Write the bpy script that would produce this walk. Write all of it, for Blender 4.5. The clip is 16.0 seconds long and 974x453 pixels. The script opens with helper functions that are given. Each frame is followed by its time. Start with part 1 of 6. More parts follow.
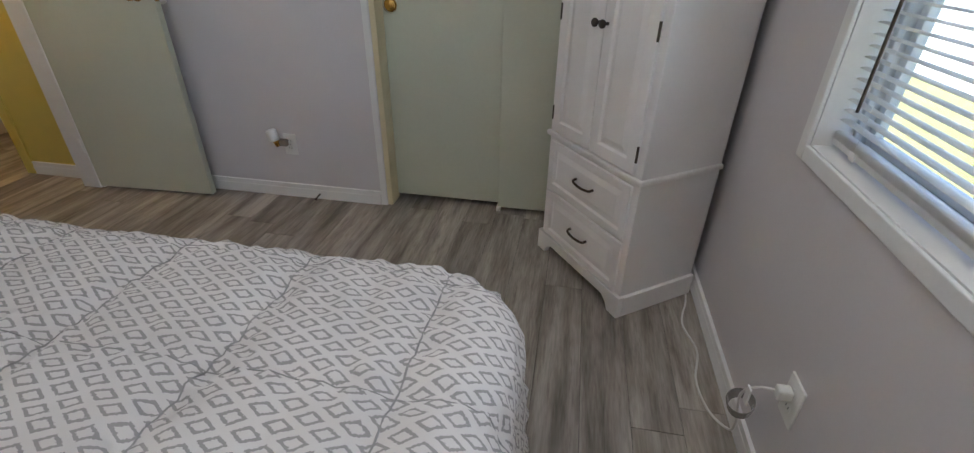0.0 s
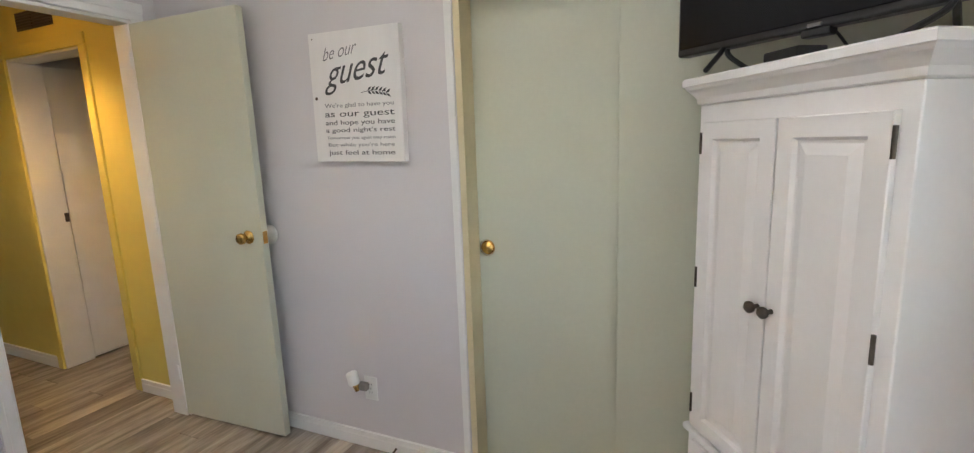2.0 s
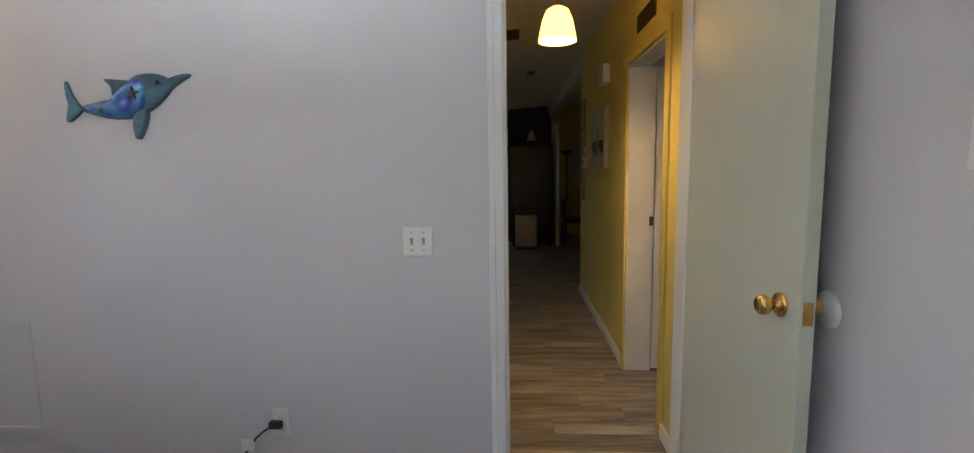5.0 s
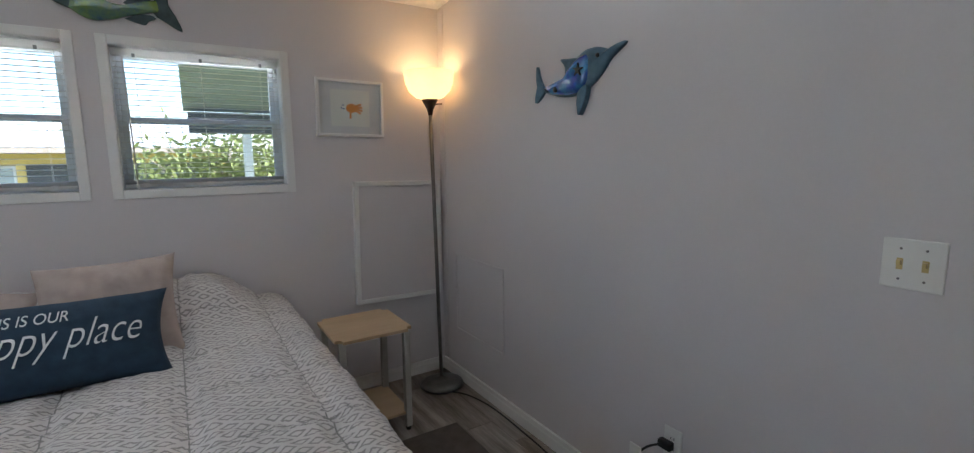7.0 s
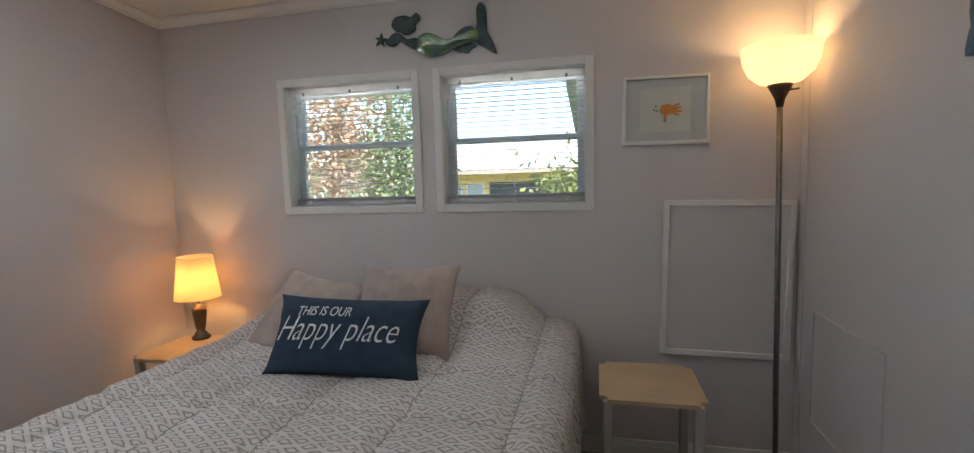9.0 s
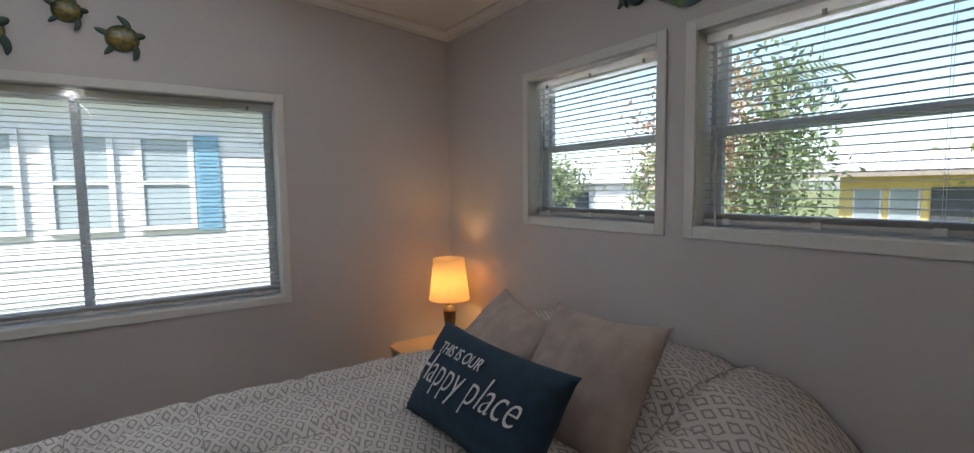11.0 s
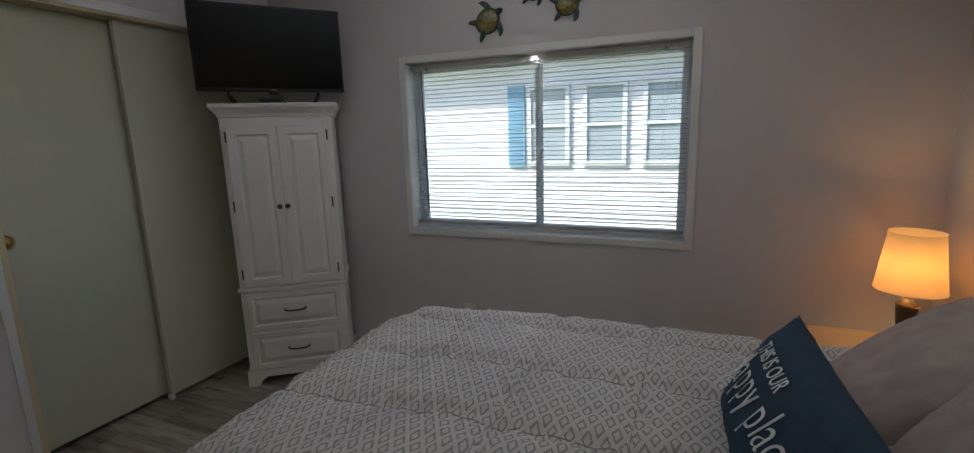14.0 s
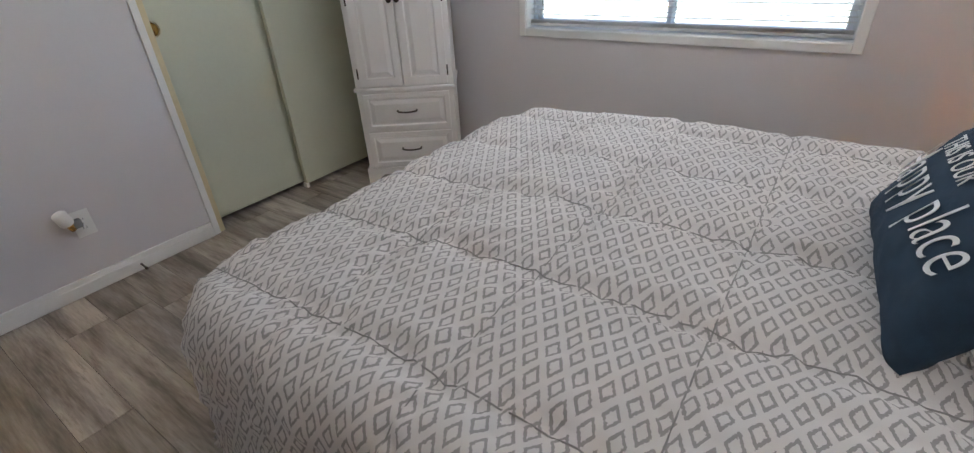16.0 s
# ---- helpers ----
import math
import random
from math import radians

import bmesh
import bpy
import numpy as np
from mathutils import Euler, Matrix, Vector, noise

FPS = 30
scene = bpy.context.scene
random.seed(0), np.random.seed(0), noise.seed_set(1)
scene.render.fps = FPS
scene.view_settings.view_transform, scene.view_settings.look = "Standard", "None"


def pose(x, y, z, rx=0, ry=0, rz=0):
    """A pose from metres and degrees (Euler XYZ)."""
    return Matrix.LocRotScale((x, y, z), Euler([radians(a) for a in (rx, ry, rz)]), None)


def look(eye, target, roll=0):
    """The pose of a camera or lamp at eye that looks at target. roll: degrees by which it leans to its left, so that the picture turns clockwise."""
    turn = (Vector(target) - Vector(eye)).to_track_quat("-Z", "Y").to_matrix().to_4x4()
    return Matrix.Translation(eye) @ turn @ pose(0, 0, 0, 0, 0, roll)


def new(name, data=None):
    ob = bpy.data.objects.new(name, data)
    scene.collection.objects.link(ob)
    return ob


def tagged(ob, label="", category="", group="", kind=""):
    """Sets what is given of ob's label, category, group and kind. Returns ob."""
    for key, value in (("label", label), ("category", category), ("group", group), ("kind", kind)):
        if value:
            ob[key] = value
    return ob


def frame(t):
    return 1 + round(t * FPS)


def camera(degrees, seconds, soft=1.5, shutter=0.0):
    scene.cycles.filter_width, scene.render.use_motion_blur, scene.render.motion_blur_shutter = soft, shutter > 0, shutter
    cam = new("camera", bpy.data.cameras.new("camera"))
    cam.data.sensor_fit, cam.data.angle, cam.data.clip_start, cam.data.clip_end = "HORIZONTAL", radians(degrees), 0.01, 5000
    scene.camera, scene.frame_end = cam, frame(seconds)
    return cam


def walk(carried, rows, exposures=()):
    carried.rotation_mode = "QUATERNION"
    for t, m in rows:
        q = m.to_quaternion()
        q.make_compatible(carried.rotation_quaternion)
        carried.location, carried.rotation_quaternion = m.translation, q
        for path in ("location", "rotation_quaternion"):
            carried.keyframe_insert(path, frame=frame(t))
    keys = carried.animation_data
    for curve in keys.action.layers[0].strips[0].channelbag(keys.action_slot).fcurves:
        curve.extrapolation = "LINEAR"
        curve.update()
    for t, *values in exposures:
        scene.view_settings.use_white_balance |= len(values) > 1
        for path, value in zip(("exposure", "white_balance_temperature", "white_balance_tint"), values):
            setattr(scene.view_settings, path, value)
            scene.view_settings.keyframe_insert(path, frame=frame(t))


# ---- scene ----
cam = camera(90.0, 16.0, soft=1.25)
PATH = [
    (0, (0.151, 0.213, 1.24), (-0.144, 1.912, 0.227), 0.9),
    (0.5, (0.149, 0.298, 1.317), (-0.163, 2.092, 0.491), -0.1),
    (1, (0.166, 0.443, 1.365), (-0.198, 2.313, 0.754), -1.0),
    (1.5, (0.133, 0.58, 1.397), (-0.381, 2.467, 0.978), -2.3),
    (2, (0.09, 0.734, 1.41), (-0.72, 2.533, 1.065), -2.1),
    (2.5, (0.09, 0.921, 1.4), (-1.059, 2.53, 1.078), -1.9),
    (3, (0.064, 1.09, 1.384), (-1.367, 2.451, 1.067), -1.6),
    (3.2, (0.004, 1.146, 1.382), (-1.508, 2.414, 1.058), -1.5),
    (5.5, (-0.719, 1.745, 1.361), (-2.614, 1.148, 1.136), -0.4),
    (6, (-0.815, 1.806, 1.369), (-2.497, 0.752, 1.123), -0.2),
    (6.5, (-0.904, 1.77, 1.344), (-2.3, 0.364, 1.073), -0.2),
    (7, (-1.052, 1.651, 1.342), (-2.121, -0.015, 1.054), -0.5),
    (7.5, (-1.212, 1.586, 1.361), (-1.928, -0.259, 1.069), -1.1),
    (8, (-1.398, 1.559, 1.356), (-1.73, -0.397, 1.1), -1.7),
    (8.5, (-1.524, 1.427, 1.353), (-1.472, -0.559, 1.121), -1.8),
    (9, (-1.594, 1.282, 1.321), (-1.152, -0.659, 1.128), -1.7),
    (9.5, (-1.719, 1.112, 1.387), (-0.901, -0.697, 1.148), -1.9),
    (9.7, (-1.733, 1.046, 1.333), (-0.797, -0.711, 1.142), -1.2),
    (11.8, (-1.819, 0.137, 1.358), (0.067, -0.508, 1.184), -1.8),
    (12, (-1.781, 0.096, 1.365), (0.138, -0.442, 1.201), -1.6),
    (12.5, (-1.736, -0.024, 1.37), (0.25, -0.193, 1.207), -1.2),
    (13, (-1.724, -0.129, 1.385), (0.255, 0.08, 1.19), -1.1),
    (13.5, (-1.734, -0.112, 1.374), (0.177, 0.421, 1.118), -1.3),
    (14, (-1.742, -0.072, 1.361), (0.066, 0.696, 0.989), -1.7),
    (14.5, (-1.736, -0.06, 1.331), (-0.04, 0.855, 0.794), -2.2),
    (15, (-1.722, -0.065, 1.3), (-0.145, 0.924, 0.569), -2.5),
    (15.5, (-1.742, -0.047, 1.257), (-0.261, 0.956, 0.361), -2.9),
    (16, (-1.751, -0.032, 1.227), (-0.354, 0.996, 0.232), -3.2),
]
EXPOSURES = [(0.0, 2.75, 6120, 10), (0.5, 2.65, 6200, 10), (1.0, 2.8, 6200, 10), (1.5, 3.0, 6300, 12), (2.0, 3.5, 6400, 10), (2.5, 3.25, 6400, 10), (3.2, 3.2, 6250, 10),
             (5.5, 3.1, 5950, 10), (6.0, 3.15, 6000, 10), (6.5, 2.85, 5900, 10), (7.0, 2.5, 5900, 8), (8.0, 2.25, 6100, 10), (9.0, 2.4, 6250, 10), (9.5, 2.35, 6250, 10),
             (12.5, 1.5, 6080, 10), (13.5, 1.5, 6080, 10), (14.5, 1.75, 6080, 10), (15.5, 2.6, 6080, 10), (16.0, 3.0, 6080, 10)]
walk(cam, [(t, look(eye, target, roll)) for t, eye, target, roll in PATH], EXPOSURES)

# ---- world and lights ----
world = bpy.data.worlds.new("world")
scene.world = world
world.use_nodes = True
_wn = world.node_tree.nodes
_sky = _wn.new("ShaderNodeTexSky")
_sky.sky_type = "NISHITA"
_sky.sun_disc = False
SUN_UP, SUN_FROM = 48.0, 318.0
_sky.sun_elevation, _sky.sun_rotation = radians(SUN_UP), radians(SUN_FROM)
_sky.air_density, _sky.dust_density, _sky.ozone_density = 1.0, 1.4, 1.0
world.node_tree.links.new(_sky.outputs[0], _wn["Background"].inputs[0])
_wn["Background"].inputs[1].default_value = 0.11


def lamp(name, kind, where, watts, colour, size=0.05):
    data = bpy.data.lights.new(name, kind)
    data.energy, data.color = watts, colour
    if kind == "POINT":
        data.shadow_soft_size = size
    ob = new(name, data)
    ob.matrix_world = where if isinstance(where, Matrix) else Matrix.Translation(where)
    return ob


_up, _az = radians(SUN_UP), radians(SUN_FROM)
_s = Vector((math.sin(_az) * math.cos(_up), math.cos(_az) * math.cos(_up), math.sin(_up)))
sun = lamp("sun", "SUN", look(_s * 30, (0, 0, 0)), 2.9, (1.0, 0.95, 0.88))
sun.data.angle = radians(0.5)
SKY_E, SKY_S = 3.3, 0.05
WARM = (1.0, 0.62, 0.27)
lamp("floor_lamp_bulb", "POINT", (-2.288, -0.856, 1.760), 0.42, WARM, 0.035)
lamp("table_lamp_bulb", "POINT", (0.458, -0.835, 0.865), 0.80, (1.0, 0.54, 0.18), 0.03)
lamp("hall_bulb", "POINT", (-3.155, 1.866, 2.06), 3.3, (1.0, 0.66, 0.3), 0.04)


def window_light(name, eye, aim, width, height, watts, spread):
    """A rectangular area lamp set at a window opening, in place of skylight."""
    ob = lamp(name, "AREA", look(eye, aim), watts, (0.94, 0.97, 1.0))
    ob.data.shape, ob.data.size, ob.data.size_y, ob.data.spread = "RECTANGLE", width, height, radians(spread)
    return ob


window_light("skylight_east", (0.66, 0.70, 1.50), (0.10, 0.70, 0.45), 1.35, 0.22, SKY_E * 0.04, 75)
window_light("groundlight_east", (0.66, 0.70, 1.20), (-0.45, 0.70, 2.35), 1.35, 0.22, SKY_E, 75)
window_light("skylight_south_a", (-0.37, -0.95, 1.60), (-0.37, -0.15, 0.55), 0.62, 0.2, SKY_S, 75)
window_light("skylight_south_b", (-1.21, -0.95, 1.60), (-1.21, -0.15, 0.55), 0.60, 0.2, SKY_S, 75)

# added fill lamps under each window head, to brighten blind, sashes and sill
window_light("head_light_east", (0.789, 0.70, 1.744), (0.789, 0.70, 0.9), 1.38, 0.010, 0.35, 170)
window_light("head_light_south_a", (-0.37, -1.0725, 1.805), (-0.37, -1.0725, 1.0), 0.62, 0.010, 0.10, 170)
window_light("head_light_south_b", (-1.21, -1.0725, 1.805), (-1.21, -1.0725, 1.0), 0.60, 0.010, 0.10, 170)

# ---- materials ----


def mat(name, c1, c2=None, rough=0.6, scale=8.0, detail=4.0, bump=0.0, bscale=60.0, metal=0.0, stretch=(1, 1, 1), wear=0.15, coat=0.0, spread=0.0, trans=0.0, emit=None, power=0.0):
    """A surface with broad mottling, fine grain, uneven gloss and fine relief."""
    m = bpy.data.materials.new(name)
    m.use_nodes = True
    nt = m.node_tree
    n, l = nt.nodes, nt.links
    b = n["Principled BSDF"]
    c2 = c2 or tuple(v * 0.88 for v in c1)
    tc = n.new("ShaderNodeTexCoord")
    mp = n.new("ShaderNodeMapping")
    mp.inputs["Scale"].default_value = stretch
    l.new(tc.outputs["Object"], mp.inputs["Vector"])
    big = n.new("ShaderNodeTexNoise")
    big.inputs["Scale"].default_value, big.inputs["Detail"].default_value = scale, detail
    fine = n.new("ShaderNodeTexNoise")
    fine.inputs["Scale"].default_value, fine.inputs["Detail"].default_value = bscale, 3.0
    l.new(mp.outputs[0], big.inputs["Vector"])
    l.new(mp.outputs[0], fine.inputs["Vector"])
    add = n.new("ShaderNodeMath")
    add.operation = "MULTIPLY_ADD"
    l.new(fine.outputs["Fac"], add.inputs[0])
    add.inputs[1].default_value = 0.35
    l.new(big.outputs["Fac"], add.inputs[2])
    ramp = n.new("ShaderNodeValToRGB")
    ramp.color_ramp.elements[0].position, ramp.color_ramp.elements[1].position = 0.45, 0.9
    ramp.color_ramp.elements[0].color = (*c1, 1)
    ramp.color_ramp.elements[1].color = (*c2, 1)
    l.new(add.outputs[0], ramp.inputs[0])
    last = ramp.outputs[0]
    if spread:
        oi = n.new("ShaderNodeObjectInfo")
        hsv = n.new("ShaderNodeHueSaturation")
        mr = n.new("ShaderNodeMapRange")
        l.new(oi.outputs["Random"], mr.inputs[0])
        mr.inputs[3].default_value, mr.inputs[4].default_value = 1 - spread, 1 + spread
        l.new(mr.outputs[0], hsv.inputs["Value"])
        l.new(last, hsv.inputs["Color"])
        last = hsv.outputs[0]
    l.new(last, b.inputs["Base Color"])
    rr = n.new("ShaderNodeMapRange")
    rr.inputs[3].default_value, rr.inputs[4].default_value = max(0.02, rough - wear * 0.5), min(1, rough + wear * 0.5)
    l.new(big.outputs["Fac"], rr.inputs[0])
    l.new(rr.outputs[0], b.inputs["Roughness"])
    b.inputs["Metallic"].default_value = metal
    b.inputs["Coat Weight"].default_value = coat
    b.inputs["Transmission Weight"].default_value = trans
    if bump:
        bp = n.new("ShaderNodeBump")
        bp.inputs["Strength"].default_value, bp.inputs["Distance"].default_value = bump, 0.004
        l.new(fine.outputs["Fac"], bp.inputs["Height"])
        l.new(bp.outputs[0], b.inputs["Normal"])
    if emit:
        b.inputs["Emission Color"].default_value = (*emit, 1)
        b.inputs["Emission Strength"].default_value = power
    return m


def plank_material(name):
    """Grey-washed vinyl oak: long streaks, dark flecks, a different tone for every plank."""
    m = mat(name, (0.44, 0.39, 0.343), (0.12, 0.098, 0.08), rough=0.42, scale=2.2, detail=8, bump=0.12, bscale=16, stretch=(9, 0.8, 1), spread=0.2)
    nt = m.node_tree
    n, l = nt.nodes, nt.links
    b = n["Principled BSDF"]
    old = b.inputs["Base Color"].links[0].from_socket
    oi = n.new("ShaderNodeObjectInfo")
    tc = n.new("ShaderNodeTexCoord")
    off = n.new("ShaderNodeVectorMath")
    off.operation = "MULTIPLY_ADD"
    l.new(oi.outputs["Random"], off.inputs[0])
    off.inputs[1].default_value = (37, 91, 13)
    l.new(tc.outputs["Object"], off.inputs[2])
    for node in n:
        if node.type == "MAPPING":
            l.new(off.outputs[0], node.inputs["Vector"])
    mp = n.new("ShaderNodeMapping")
    mp.inputs["Scale"].default_value = (22, 2.5, 1)
    l.new(off.outputs[0], mp.inputs["Vector"])
    st = n.new("ShaderNodeTexNoise")
    st.inputs["Scale"].default_value, st.inputs["Detail"].default_value, st.inputs["Roughness"].default_value = 2.0, 6, 0.7
    l.new(mp.outputs[0], st.inputs["Vector"])
    rp = n.new("ShaderNodeValToRGB")
    rp.color_ramp.elements[0].position, rp.color_ramp.elements[1].position = 0.54, 0.74
    l.new(st.outputs["Fac"], rp.inputs[0])
    mx = n.new("ShaderNodeMix")
    mx.data_type = "RGBA"
    l.new(rp.outputs[0], mx.inputs["Factor"])
    l.new(old, mx.inputs["A"])
    mx.inputs["B"].default_value = (0.16, 0.13, 0.11, 1)
    l.new(mx.outputs["Result"], b.inputs["Base Color"])
    return m


def comforter_material(name):
    """White cotton with rows of grey ragged-edged diamonds, printed along the cloth."""
    m = mat(name, (0.63, 0.596, 0.578), (0.565, 0.532, 0.515), rough=0.9, scale=5, bump=0.25, bscale=900)
    nt = m.node_tree
    n, l = nt.nodes, nt.links
    b = n["Principled BSDF"]
    base = b.inputs["Base Color"].links[0].from_socket
    uv = n.new("ShaderNodeUVMap")
    uv.uv_map = "cloth"
    rag = n.new("ShaderNodeTexNoise")
    rag.inputs["Scale"].default_value, rag.inputs["Detail"].default_value = 260, 1.0
    l.new(uv.outputs[0], rag.inputs["Vector"])
    sub = n.new("ShaderNodeVectorMath")
    sub.operation = "SUBTRACT"
    l.new(rag.outputs["Color"], sub.inputs[0])
    sub.inputs[1].default_value = (0.5, 0.5, 0.5)
    jit = n.new("ShaderNodeVectorMath")
    jit.operation = "MULTIPLY_ADD"
    l.new(sub.outputs[0], jit.inputs[0])
    jit.inputs[1].default_value = (0.008, 0.004, 0)
    l.new(uv.outputs[0], jit.inputs[2])

    def op(kind, a, c=None):
        nd = n.new("ShaderNodeMath")
        nd.operation = kind
        for i, v in enumerate((a, c)):
            if v is None:
                continue
            if isinstance(v, (int, float)):
                nd.inputs[i].default_value = v
            else:
                l.new(v, nd.inputs[i])
        return nd.outputs[0]

    sep = n.new("ShaderNodeSeparateXYZ")
    l.new(jit.outputs[0], sep.inputs[0])
    PX, PY = DIAMOND_X, DIAMOND_Y
    total = None
    for shift in (0.0, 0.5):
        fx = op("SUBTRACT", op("FRACT", op("ADD", op("DIVIDE", sep.outputs[0], PX), shift + 100)), 0.5)
        fy = op("SUBTRACT", op("FRACT", op("ADD", op("DIVIDE", sep.outputs[1], PY), shift + 100)), 0.5)
        d = op("ADD", op("DIVIDE", op("ABSOLUTE", fx), 0.36), op("DIVIDE", op("ABSOLUTE", fy), 0.34))
        ring = op("MULTIPLY", op("GREATER_THAN", d, 0.60), op("LESS_THAN", d, 0.98))
        total = ring if total is None else op("MAXIMUM", total, ring)
    mx = n.new("ShaderNodeMix")
    mx.data_type = "RGBA"
    l.new(op("MULTIPLY", total, 0.85), mx.inputs["Factor"])
    l.new(base, mx.inputs["A"])
    mx.inputs["B"].default_value = (0.25, 0.233, 0.228, 1)
    l.new(mx.outputs["Result"], b.inputs["Base Color"])
    crease = n.new("ShaderNodeTexNoise")
    crease.noise_type = "RIDGED_MULTIFRACTAL"
    crease.inputs["Scale"].default_value, crease.inputs["Detail"].default_value, crease.inputs["Distortion"].default_value = 9.0, 2.0, 1.2
    l.new(uv.outputs[0], crease.inputs["Vector"])
    fold = n.new("ShaderNodeBump")
    fold.inputs["Strength"].default_value, fold.inputs["Distance"].default_value = 0.35, 0.006
    l.new(crease.outputs["Fac"], fold.inputs["Height"])
    l.new(b.inputs["Normal"].links[0].from_socket, fold.inputs["Normal"])
    l.new(fold.outputs[0], b.inputs["Normal"])
    return m


